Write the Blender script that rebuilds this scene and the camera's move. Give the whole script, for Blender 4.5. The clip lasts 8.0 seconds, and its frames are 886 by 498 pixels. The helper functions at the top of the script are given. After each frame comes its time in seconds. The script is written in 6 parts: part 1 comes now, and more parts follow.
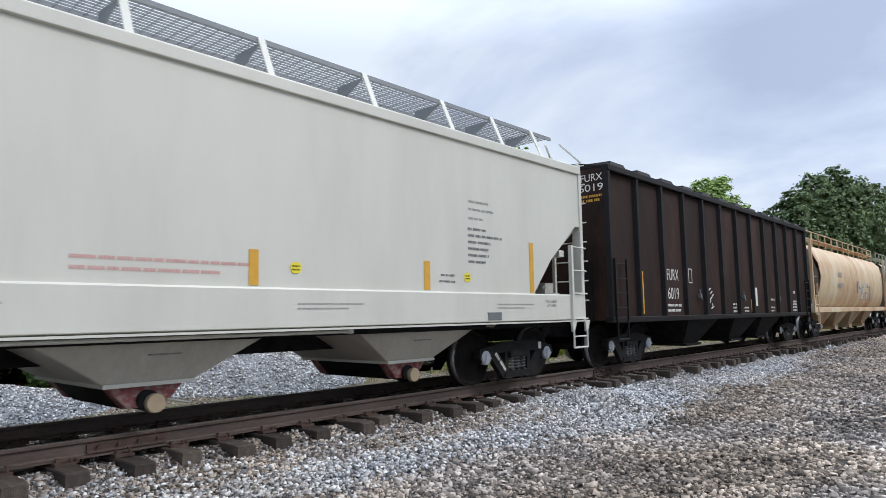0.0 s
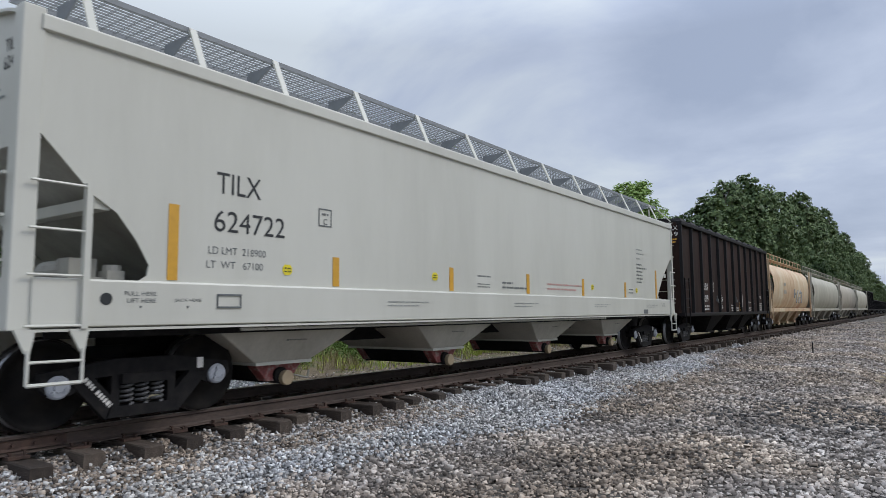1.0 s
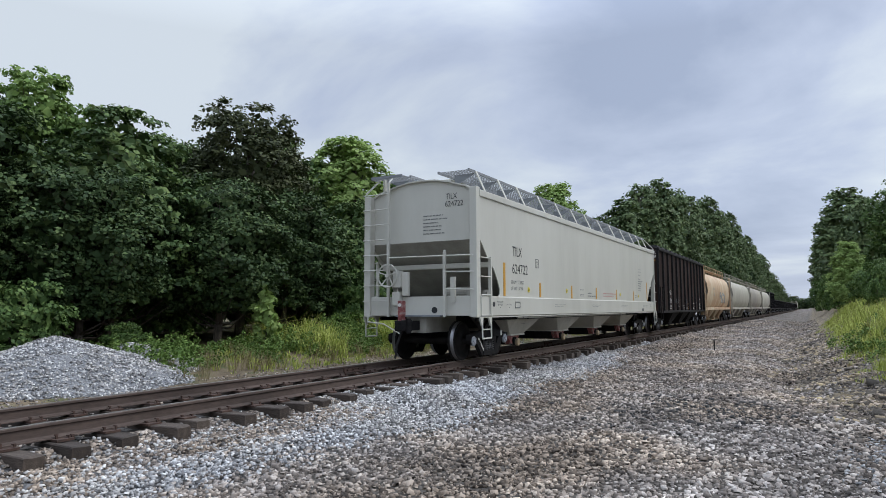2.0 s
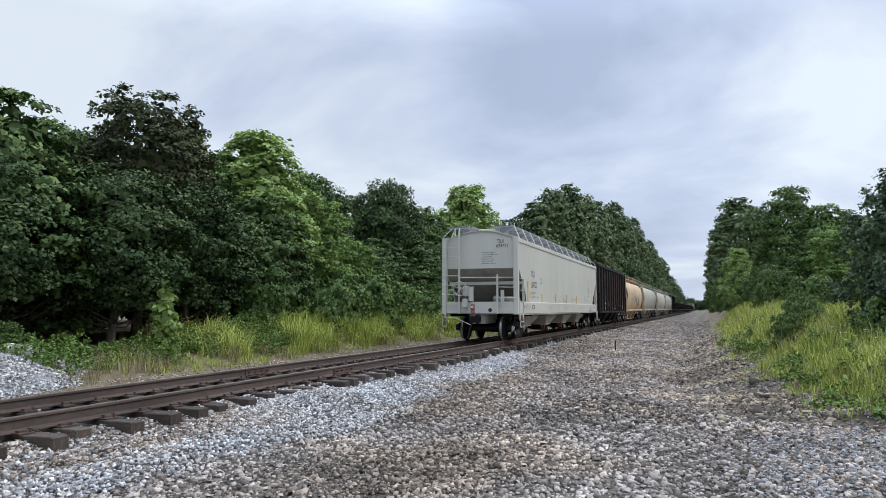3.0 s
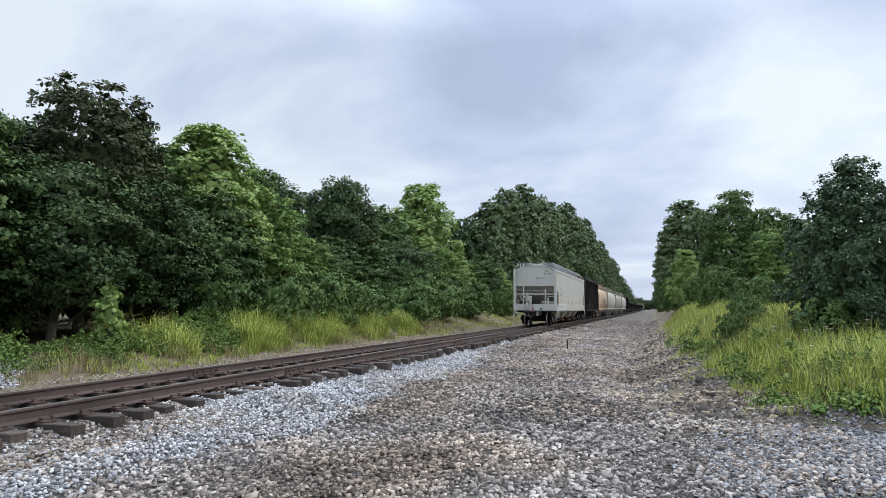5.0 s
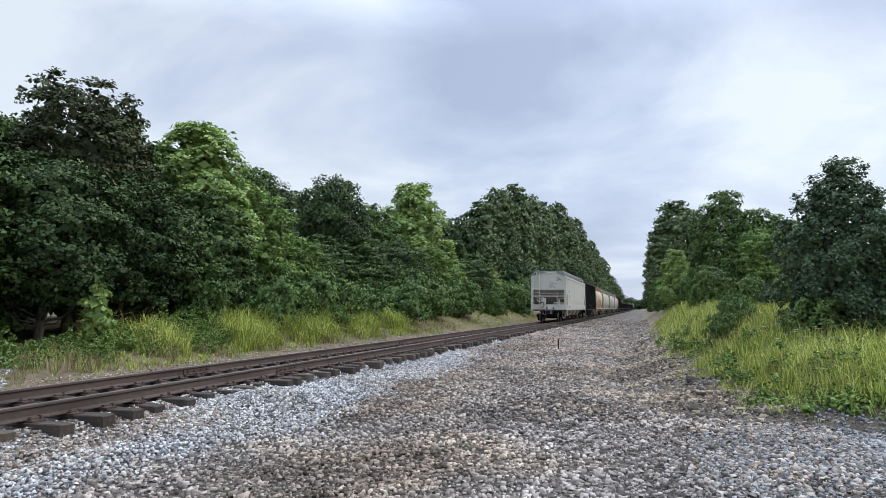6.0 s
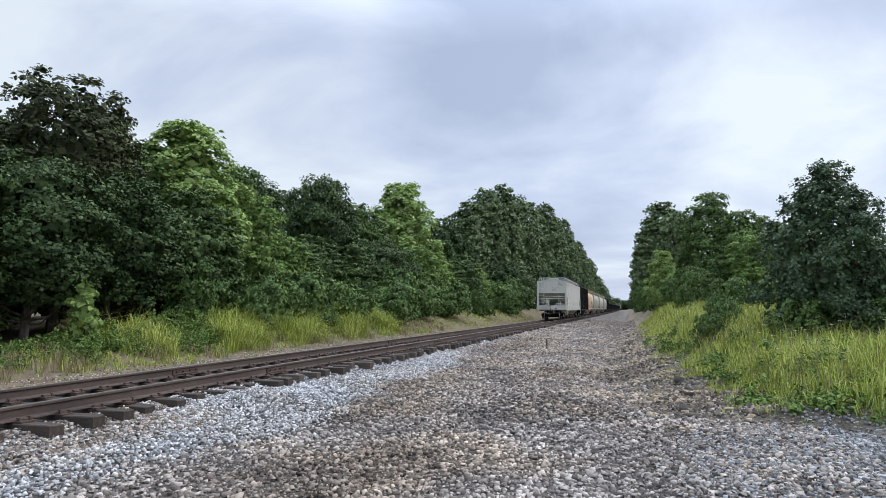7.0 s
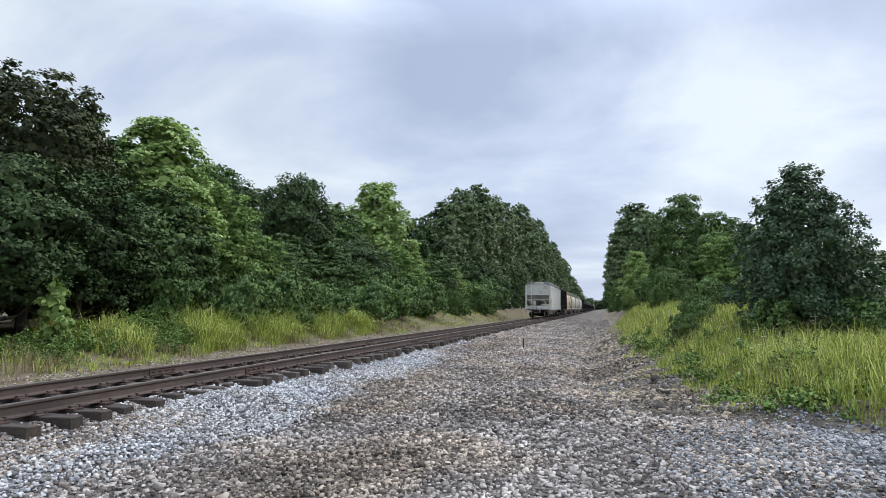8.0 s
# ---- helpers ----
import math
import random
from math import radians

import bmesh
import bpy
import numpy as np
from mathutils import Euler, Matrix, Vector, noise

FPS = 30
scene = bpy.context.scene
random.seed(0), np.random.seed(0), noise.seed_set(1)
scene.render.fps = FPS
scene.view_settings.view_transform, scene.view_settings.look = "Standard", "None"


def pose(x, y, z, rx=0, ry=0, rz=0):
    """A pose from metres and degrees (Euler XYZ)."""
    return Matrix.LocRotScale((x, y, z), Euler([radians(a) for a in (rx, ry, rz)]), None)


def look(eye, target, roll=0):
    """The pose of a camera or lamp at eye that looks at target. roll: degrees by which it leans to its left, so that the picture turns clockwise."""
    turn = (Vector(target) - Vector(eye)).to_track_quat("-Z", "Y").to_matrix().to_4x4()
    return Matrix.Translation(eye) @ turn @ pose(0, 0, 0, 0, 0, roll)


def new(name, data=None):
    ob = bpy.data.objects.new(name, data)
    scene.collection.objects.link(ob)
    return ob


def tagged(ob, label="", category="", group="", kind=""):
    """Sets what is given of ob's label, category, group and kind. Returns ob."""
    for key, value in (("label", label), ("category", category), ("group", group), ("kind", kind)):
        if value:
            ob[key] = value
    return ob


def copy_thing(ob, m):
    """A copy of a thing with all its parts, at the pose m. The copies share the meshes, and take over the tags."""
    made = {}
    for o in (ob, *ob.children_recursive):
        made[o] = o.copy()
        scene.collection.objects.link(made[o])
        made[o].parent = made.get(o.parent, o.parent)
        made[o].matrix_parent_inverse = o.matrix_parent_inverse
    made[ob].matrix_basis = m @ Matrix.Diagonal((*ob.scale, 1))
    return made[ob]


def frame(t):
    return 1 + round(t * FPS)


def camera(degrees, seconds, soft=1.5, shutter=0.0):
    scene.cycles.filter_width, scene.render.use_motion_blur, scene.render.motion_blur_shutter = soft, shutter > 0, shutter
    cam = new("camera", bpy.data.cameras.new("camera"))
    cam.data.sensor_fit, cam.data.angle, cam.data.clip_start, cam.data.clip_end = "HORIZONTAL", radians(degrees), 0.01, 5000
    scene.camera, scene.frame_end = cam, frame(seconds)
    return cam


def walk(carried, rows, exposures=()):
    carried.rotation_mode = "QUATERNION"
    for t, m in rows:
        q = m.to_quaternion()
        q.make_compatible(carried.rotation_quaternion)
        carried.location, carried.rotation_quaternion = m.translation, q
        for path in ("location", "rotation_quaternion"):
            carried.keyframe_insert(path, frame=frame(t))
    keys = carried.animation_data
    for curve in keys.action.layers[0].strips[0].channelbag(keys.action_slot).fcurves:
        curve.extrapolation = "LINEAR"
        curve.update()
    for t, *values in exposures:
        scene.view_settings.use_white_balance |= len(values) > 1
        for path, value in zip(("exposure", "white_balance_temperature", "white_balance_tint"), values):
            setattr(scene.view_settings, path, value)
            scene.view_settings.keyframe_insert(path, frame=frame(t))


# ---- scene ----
# ---------------------------------------------------------------- camera
cam = camera(68.0, 8.0, soft=0.6, shutter=0.08)
CAM_ROWS = [
    (0.0, 7.86, -0.06, 1.15, 42.11, 5.81, 0.94), (0.5, 7.88, -0.05, 1.16, 39.05, 5.59, 0.42),
    (1.0, 7.935, -0.01, 1.165, 35.85, 5.45, 0.37), (1.2, 7.96, 0.016, 1.17, 34.87, 5.42, 0.34),
    (2.3, 8.11, 0.19, 1.215, 26.70, 5.18, 0.17), (2.5, 8.137, 0.223, 1.225, 25.0, 5.16, 0.02),
    (3.0, 8.154, 0.268, 1.245, 21.81, 5.16, -0.10), (3.5, 8.153, 0.292, 1.254, 20.70, 5.11, -0.18),
    (4.0, 8.146, 0.306, 1.259, 19.58, 5.08, -0.25), (4.5, 8.131, 0.31, 1.257, 18.50, 5.08, -0.28),
    (6.0, 8.094, 0.321, 1.258, 17.03, 4.99, -0.45), (6.5, 8.068, 0.305, 1.259, 16.57, 5.01, -0.50),
    (7.0, 8.031, 0.28, 1.263, 15.93, 5.01, -0.56), (7.5, 7.98, 0.252, 1.264, 14.51, 5.03, -0.56),
    (8.0, 7.925, 0.216, 1.255, 13.74, 5.02, -0.61)]
walk(cam, [(t, pose(x, y, z, 90 + p, r, w)) for t, x, y, z, w, p, r in CAM_ROWS],
     [(0.0, 0.08), (0.5, -0.16), (1.0, -0.32), (1.2, -0.34), (2.3, -0.16), (2.5, -0.12), (3.0, -0.04), (3.5, 0.02), (4.5, 0.02), (8.0, 0.0)])

# ---------------------------------------------------------------- sky and sun
SUN_AZ, SUN_EL = radians(50), radians(42)      # clockwise from +Y, and height


def make_world():
    w = bpy.data.worlds.new("overcast_sky")
    scene.world = w
    w.use_nodes = True
    nt = w.node_tree
    N, L = nt.nodes, nt.links
    bg = N["Background"]
    tc = N.new("ShaderNodeTexCoord")
    sep = N.new("ShaderNodeSeparateXYZ")
    L.new(tc.outputs["Generated"], sep.inputs[0])
    # clouds flattened towards the horizon: divide the direction by its height
    add = N.new("ShaderNodeMath"); add.operation = "ADD"; add.inputs[1].default_value = 0.22
    absz = N.new("ShaderNodeMath"); absz.operation = "ABSOLUTE"
    L.new(sep.outputs[2], absz.inputs[0]); L.new(absz.outputs[0], add.inputs[0])
    dx = N.new("ShaderNodeMath"); dx.operation = "DIVIDE"
    dy = N.new("ShaderNodeMath"); dy.operation = "DIVIDE"
    L.new(sep.outputs[0], dx.inputs[0]); L.new(add.outputs[0], dx.inputs[1])
    L.new(sep.outputs[1], dy.inputs[0]); L.new(add.outputs[0], dy.inputs[1])
    comb = N.new("ShaderNodeCombineXYZ")
    L.new(dx.outputs[0], comb.inputs[0]); L.new(dy.outputs[0], comb.inputs[1])
    n1 = N.new("ShaderNodeTexNoise")
    n1.inputs["Scale"].default_value = 1.15; n1.inputs["Detail"].default_value = 7; n1.inputs["Roughness"].default_value = 0.55
    n1.inputs["Distortion"].default_value = 0.35
    off = N.new("ShaderNodeVectorMath"); off.operation = "ADD"; off.inputs[1].default_value = CLOUD_SHIFT
    L.new(comb.outputs[0], off.inputs[0]); L.new(off.outputs[0], n1.inputs["Vector"])
    ramp = N.new("ShaderNodeValToRGB")
    e = ramp.color_ramp.elements
    e[0].position, e[0].color = 0.30, (0.45, 0.535, 0.72, 1)
    e[1].position, e[1].color = 0.64, (0.83, 0.92, 1.02, 1)
    m = e.new(0.47); m.color = (0.61, 0.70, 0.89, 1)
    # thicker cloud straight along the line, thinner to both sides
    level = n1.outputs[0]
    for az, el, lo, amount in ((-7, 19, 0.955, -0.17), (-48, 24, 0.84, 0.19), (13, 13, 0.975, 0.15), (28, 18, 0.97, -0.06)):
        dd = N.new("ShaderNodeVectorMath"); dd.operation = "DOT_PRODUCT"
        dd.inputs[1].default_value = (math.sin(radians(az)) * math.cos(radians(el)), math.cos(radians(az)) * math.cos(radians(el)), math.sin(radians(el)))
        L.new(tc.outputs["Generated"], dd.inputs[0])
        mr = N.new("ShaderNodeMapRange"); mr.interpolation_type = "SMOOTHSTEP"
        mr.inputs[1].default_value, mr.inputs[2].default_value, mr.inputs[3].default_value, mr.inputs[4].default_value = lo, 1.0, 0.0, amount
        L.new(dd.outputs["Value"], mr.inputs[0])
        ad = N.new("ShaderNodeMath"); ad.operation = "ADD"
        L.new(level, ad.inputs[0]); L.new(mr.outputs[0], ad.inputs[1])
        level = ad.outputs[0]
    L.new(level, ramp.inputs[0])
    sky = N.new("ShaderNodeTexSky")
    sky.sky_type, sky.sun_disc, sky.sun_elevation, sky.sun_rotation = "NISHITA", False, SUN_EL, SUN_AZ
    sky.air_density, sky.dust_density = 1.0, 2.0
    sc = N.new("ShaderNodeVectorMath"); sc.operation = "SCALE"; sc.inputs["Scale"].default_value = 0.10
    L.new(sky.outputs[0], sc.inputs[0])
    mix = N.new("ShaderNodeMix"); mix.data_type = "RGBA"; mix.inputs[0].default_value = 0.88
    L.new(sc.outputs[0], mix.inputs[6]); L.new(ramp.outputs[0], mix.inputs[7])
    # thin bright cloud towards the hidden sun
    dot = N.new("ShaderNodeVectorMath"); dot.operation = "DOT_PRODUCT"
    dot.inputs[1].default_value = (math.sin(0.16) * math.cos(0.42), math.cos(0.16) * math.cos(0.42), math.sin(0.42))
    L.new(tc.outputs["Generated"], dot.inputs[0])
    # an overcast sky is brighter overhead
    lift = N.new("ShaderNodeMapRange"); lift.inputs[1].default_value = 0.38; lift.inputs[2].default_value = 1.0
    lift.inputs[3].default_value = 1.0; lift.inputs[4].default_value = ZENITH
    L.new(sep.outputs[2], lift.inputs[0])
    glow = N.new("ShaderNodeMapRange"); glow.inputs[1].default_value = 0.80; glow.inputs[2].default_value = 1.0
    glow.inputs[3].default_value = 1.0; glow.inputs[4].default_value = 1.08
    L.new(dot.outputs["Value"], glow.inputs[0])
    fin = N.new("ShaderNodeVectorMath"); fin.operation = "SCALE"
    L.new(mix.outputs[2], fin.inputs[0]); 
    both = N.new("ShaderNodeMath"); both.operation = "MULTIPLY"
    L.new(glow.outputs[0], both.inputs[0]); L.new(lift.outputs[0], both.inputs[1])
    L.new(both.outputs[0], fin.inputs["Scale"])
    L.new(fin.outputs[0], bg.inputs[0])
    bg.inputs[1].default_value = SKY_STRENGTH


CLOUD_SHIFT = (3.1, 1.7, 0.0)
SKY_STRENGTH = 1.0
ZENITH = 3.3
make_world()
sun_data = bpy.data.lights.new("sun", "SUN")
sun_data.energy, sun_data.angle, sun_data.color = 1.6, radians(18), (1.0, 0.97, 0.93)
sun = new("sun", sun_data)
sun.matrix_world = look((60 * math.sin(SUN_AZ) * math.cos(SUN_EL), 60 * math.cos(SUN_AZ) * math.cos(SUN_EL), 60 * math.sin(SUN_EL)), (0, 0, 0))


# ---------------------------------------------------------------- materials
def material(name, stops, scale=6.0, rough=0.6, metal=0.0, bump=0.0, bump_scale=60.0, fine=0.0, island=0.0, random_object=0.0,
             stretch=(1, 1, 1), coords="Object", translucent=0.0, spec=0.5, detail=6.0, spread=0.0, tint=0.0):
    """Procedural surface: colour stops driven by noise, finer speckle, relief, and variation by island or object."""
    m = bpy.data.materials.new(name)
    m.use_nodes = True
    nt = m.node_tree
    N, L = nt.nodes, nt.links
    b = N["Principled BSDF"]
    b.inputs["Roughness"].default_value, b.inputs["Metallic"].default_value = rough, metal
    b.inputs["Specular IOR Level"].default_value = spec
    tc = N.new("ShaderNodeTexCoord")
    mp = N.new("ShaderNodeMapping")
    mp.inputs["Scale"].default_value = stretch
    L.new(tc.outputs[coords], mp.inputs[0])
    n = N.new("ShaderNodeTexNoise")
    n.inputs["Scale"].default_value, n.inputs["Detail"].default_value, n.inputs["Roughness"].default_value = scale, detail, 0.6
    L.new(mp.outputs[0], n.inputs["Vector"])
    ramp = N.new("ShaderNodeValToRGB")
    e = ramp.color_ramp.elements
    while len(e) < len(stops):
        e.new(0.5)
    for el, (p, c) in zip(e, stops):
        el.position, el.color = p, (*c, 1)
    val = n.outputs[0]
    if spread:
        sp = N.new("ShaderNodeMapRange")
        sp.inputs[1].default_value, sp.inputs[2].default_value = 0.5 - spread, 0.5 + spread
        L.new(val, sp.inputs[0])
        val = sp.outputs[0]
    if island or random_object:
        g = N.new("ShaderNodeNewGeometry") if island else N.new("ShaderNodeObjectInfo")
        src = g.outputs["Random Per Island"] if island else g.outputs["Random"]
        mm = N.new("ShaderNodeMix")
        mm.inputs[0].default_value = island or random_object
        L.new(val, mm.inputs[2]); L.new(src, mm.inputs[3])
        val = mm.outputs[0]
    L.new(val, ramp.inputs[0])
    col = ramp.outputs[0]
    if fine:
        f = N.new("ShaderNodeTexNoise")
        f.inputs["Scale"].default_value, f.inputs["Detail"].default_value = scale * 14, 3
        L.new(mp.outputs[0], f.inputs["Vector"])
        mr = N.new("ShaderNodeMapRange")
        mr.inputs[1].default_value, mr.inputs[2].default_value = 0.3, 0.7
        mr.inputs[3].default_value, mr.inputs[4].default_value = 1 - fine, 1 + fine
        L.new(f.outputs[0], mr.inputs[0])
        s = N.new("ShaderNodeVectorMath"); s.operation = "SCALE"
        L.new(col, s.inputs[0]); L.new(mr.outputs[0], s.inputs["Scale"])
        col = s.outputs[0]
    if tint:
        tn = N.new("ShaderNodeTexNoise")
        tn.inputs["Scale"].default_value, tn.inputs["Detail"].default_value = 0.45, 4
        L.new(tc.outputs["Object"], tn.inputs["Vector"])
        tr_ = N.new("ShaderNodeValToRGB")
        te = tr_.color_ramp.elements
        te[0].position, te[0].color = 0.4, (1 + tint, 1, 1 - tint * 1.4, 1)
        te[1].position, te[1].color = 0.6, (1 - tint * 0.6, 1, 1 + tint, 1)
        L.new(tn.outputs[0], tr_.inputs[0])
        ml = N.new("ShaderNodeVectorMath"); ml.operation = "MULTIPLY"
        L.new(col, ml.inputs[0]); L.new(tr_.outputs[0], ml.inputs[1])
        col = ml.outputs[0]
    L.new(col, b.inputs["Base Color"])
    if bump:
        bn = N.new("ShaderNodeTexNoise")
        bn.inputs["Scale"].default_value, bn.inputs["Detail"].default_value = bump_scale, 4
        L.new(mp.outputs[0], bn.inputs["Vector"])
        bp = N.new("ShaderNodeBump")
        bp.inputs["Strength"].default_value, bp.inputs["Distance"].default_value = bump, 0.02
        L.new(bn.outputs[0], bp.inputs["Height"]); L.new(bp.outputs[0], b.inputs["Normal"])
    if translucent:
        tr = N.new("ShaderNodeBsdfTranslucent")
        L.new(col, tr.inputs[0])
        mx = N.new("ShaderNodeMixShader")
        mx.inputs[0].default_value = translucent
        L.new(b.outputs[0], mx.inputs[1]); L.new(tr.outputs[0], mx.inputs[2])
        L.new(mx.outputs[0], N["Material Output"].inputs[0])
    return m


def plain(name, c, **kw):
    d = tuple(x * 0.86 for x in c)
    return material(name, [(0.3, d), (0.7, c)], **kw)


WHITE = material("white_car_paint", [(0.25, (0.475, 0.465, 0.405)), (0.55, (0.555, 0.545, 0.48)), (0.8, (0.59, 0.58, 0.515))], scale=0.9, rough=0.42, stretch=(1, 1, 0.25), bump=0.03, bump_scale=2.2)
# dusty paint, darkened further to carry the shade under the overhanging end slopes
WHITE_DIRTY_SHADED = material("dusty_shade_darkened_white_paint", [(0.25, (0.24, 0.225, 0.19)), (0.6, (0.37, 0.36, 0.315)), (0.85, (0.48, 0.47, 0.42))], scale=1.6, rough=0.7, stretch=(1, 1, 0.4), fine=0.05)
BLACK_CAR = material("faded_black_brown_paint", [(0.2, (0.007, 0.005, 0.005)), (0.55, (0.034, 0.019, 0.015)), (0.85, (0.066, 0.037, 0.029))], scale=1.1, rough=0.65, spec=0.12, stretch=(1, 1, 0.3), fine=0.15, bump=0.05, bump_scale=5)
BLACK_RIB = material("black_rib_paint", [(0.3, (0.006, 0.005, 0.006)), (0.7, (0.013, 0.011, 0.011))], scale=2, rough=0.6, fine=0.1, spec=0.2)
TAN = material("rust_streaked_tan_paint", [(0.30, (0.36, 0.16, 0.08)), (0.50, (0.54, 0.39, 0.24)), (0.70, (0.62, 0.55, 0.40))], scale=0.8, rough=0.6, stretch=(1, 1, 0.35), fine=0.07)
GREY = material("weathered_grey_car_paint", [(0.25, (0.30, 0.28, 0.22)), (0.6, (0.44, 0.42, 0.345)), (0.8, (0.50, 0.48, 0.40))], scale=0.8, rough=0.6, spec=0.25, stretch=(1, 1, 0.35), fine=0.05)
GREY_B = material("weathered_beige_grey_paint", [(0.25, (0.30, 0.26, 0.20)), (0.6, (0.43, 0.39, 0.32)), (0.8, (0.49, 0.45, 0.37))], scale=0.8, rough=0.6, spec=0.25, stretch=(1, 1, 0.35), fine=0.05)
DARK_CAR = material("dark_gondola_paint", [(0.25, (0.014, 0.012, 0.011)), (0.6, (0.03, 0.026, 0.024)), (0.8, (0.05, 0.038, 0.03))], scale=1.0, rough=0.6, fine=0.1)
STEEL_DARK = material("grimy_dark_steel", [(0.3, (0.008, 0.008, 0.009)), (0.6, (0.017, 0.016, 0.016)), (0.8, (0.03, 0.025, 0.022))], scale=7, rough=0.75, spec=0.12, bump=0.2, bump_scale=40)
WHEEL = material("dark_wheel_steel", [(0.3, (0.008, 0.008, 0.008)), (0.7, (0.02, 0.017, 0.015))], scale=5, rough=0.7, spec=0.12)
TREAD = plain("polished_tread_steel", (0.30, 0.30, 0.31), rough=0.42, metal=1.0)
CAP = plain("pale_bearing_cap_steel", (0.36, 0.38, 0.42), scale=20, rough=0.5)
CAP_DARK = plain("worn_spring_steel", (0.11, 0.11, 0.112), scale=20, rough=0.55)
GRATE = plain("galvanised_grating", (0.22, 0.235, 0.25), scale=8, rough=0.6)
RUST_RAIL = material("rusty_rail_steel", [(0.25, (0.050, 0.035, 0.028)), (0.55, (0.088, 0.062, 0.050)), (0.8, (0.135, 0.098, 0.080))], scale=3, rough=0.75, stretch=(1, 0.25, 1), fine=0.2, bump=0.15)
RAIL_TOP = material("worn_rail_head_steel", [(0.3, (0.22, 0.19, 0.17)), (0.7, (0.42, 0.39, 0.36))], scale=4, rough=0.35, metal=0.8, stretch=(1, 0.1, 1))
RUST_PLATE = material("rusty_tie_plate", [(0.3, (0.035, 0.02, 0.015)), (0.7, (0.09, 0.05, 0.035))], scale=9, rough=0.8, bump=0.2)
TIE = material("creosoted_weathered_tie", [(0.2, (0.022, 0.016, 0.012)), (0.5, (0.056, 0.041, 0.031)), (0.8, (0.12, 0.093, 0.072))], scale=5, rough=0.85, stretch=(0.5, 4, 4), fine=0.3, bump=0.5, bump_scale=26, random_object=0.35)
BALLAST = material("fresh_grey_ballast", [(0.10, (0.09, 0.088, 0.088)), (0.35, (0.28, 0.275, 0.27)), (0.6, (0.43, 0.423, 0.415)), (0.90, (0.74, 0.73, 0.71))], scale=0.9, rough=0.85, island=0.74, fine=0.15, spec=0.25, spread=0.2, tint=0.03)
BANK_STONE = material("dull_grey_bank_stone", [(0.12, (0.06, 0.061, 0.063)), (0.35, (0.16, 0.162, 0.165)), (0.6, (0.26, 0.262, 0.265)), (0.92, (0.45, 0.45, 0.445))], scale=0.9, rough=0.88, island=0.7, fine=0.15, spec=0.25, spread=0.2)
# HEAP is darker than its clean stones: shade between them put into the colour
HEAP = material("heap_stone_gap_shade", [(0.3, (0.07, 0.072, 0.076)), (0.5, (0.17, 0.174, 0.18)), (0.7, (0.34, 0.345, 0.35))], scale=26, rough=0.95, bump=0.6, bump_scale=30, detail=2)
GRAVEL = material("old_brown_grey_gravel", [(0.1, (0.043, 0.036, 0.031)), (0.38, (0.170, 0.143, 0.120)), (0.62, (0.33, 0.281, 0.238)), (0.95, (0.66, 0.585, 0.51))], scale=0.5, rough=0.9, island=0.64, fine=0.15, spec=0.25, spread=0.17, tint=0.055)
YELLOW = plain("amber_reflector", (0.62, 0.33, 0.035), scale=12, rough=0.4)
YELLOW_BRIGHT = plain("bright_yellow_sticker", (0.80, 0.66, 0.03), rough=0.4)
INK = plain("black_stencil_paint", (0.018, 0.02, 0.022), rough=0.5)
INK_GREY = plain("thin_grey_stencil", (0.13, 0.14, 0.14), rough=0.5)
INK_FAINT = plain("faint_grey_stencil", (0.30, 0.31, 0.29), rough=0.5)
INK_RED = plain("red_stencil", (0.58, 0.30, 0.27), rough=0.5)
INK_WHITE = plain("white_stencil", (0.70, 0.68, 0.64), rough=0.5, fine=0.1)
CHUTE = material("road_dusted_chute_paint", [(0.25, (0.36, 0.33, 0.27)), (0.6, (0.48, 0.45, 0.38)), (0.85, (0.56, 0.53, 0.46))], scale=1.6, rough=0.7, stretch=(1, 1, 0.4), fine=0.06)
RED = material("worn_red_paint", [(0.3, (0.12, 0.035, 0.032)), (0.5, (0.25, 0.065, 0.06)), (0.62, (0.30, 0.22, 0.20))], scale=12, rough=0.6, fine=0.15)
TAN_CAP = plain("tan_outlet_cap", (0.40, 0.31, 0.20), scale=8, rough=0.6)
RUBBER = plain("black_rubber", (0.02, 0.02, 0.02), rough=0.8)
BARK = material("grey_brown_bark", [(0.3, (0.05, 0.04, 0.032)), (0.7, (0.14, 0.115, 0.09))], scale=4, rough=0.95, stretch=(3, 3, 0.6), bump=0.5, bump_scale=12)


def leafy(name, dark, mid, light, rough=0.62, tr=0.07):
    return material(name, [(0.12, dark), (0.5, mid), (0.9, light)], scale=0.35, rough=rough, island=0.4, translucent=tr, coords="Object", detail=2, spec=0.18)


LEAF_OAK = leafy("dark_oak_leaves", (0.014, 0.028, 0.012), (0.048, 0.086, 0.030), (0.17, 0.23, 0.085))
LEAF_OLIVE = leafy("olive_oak_leaves", (0.022, 0.030, 0.013), (0.055, 0.068, 0.028), (0.14, 0.155, 0.068))
LEAF_POPLAR = leafy("bright_tulip_poplar_leaves", (0.11, 0.18, 0.05), (0.27, 0.38, 0.115), (0.45, 0.55, 0.21), tr=0.2)
LEAF_MID = leafy("mid_green_leaves", (0.022, 0.044, 0.014), (0.078, 0.140, 0.038), (0.24, 0.33, 0.10))
LEAF_FRONT = leafy("sweetgum_leaves", (0.019, 0.038, 0.014), (0.070, 0.122, 0.040), (0.23, 0.31, 0.10))
LEAF_POPLAR_DULL = leafy("young_yellow_green_leaves", (0.05, 0.092, 0.026), (0.155, 0.25, 0.065), (0.33, 0.43, 0.14), tr=0.16)
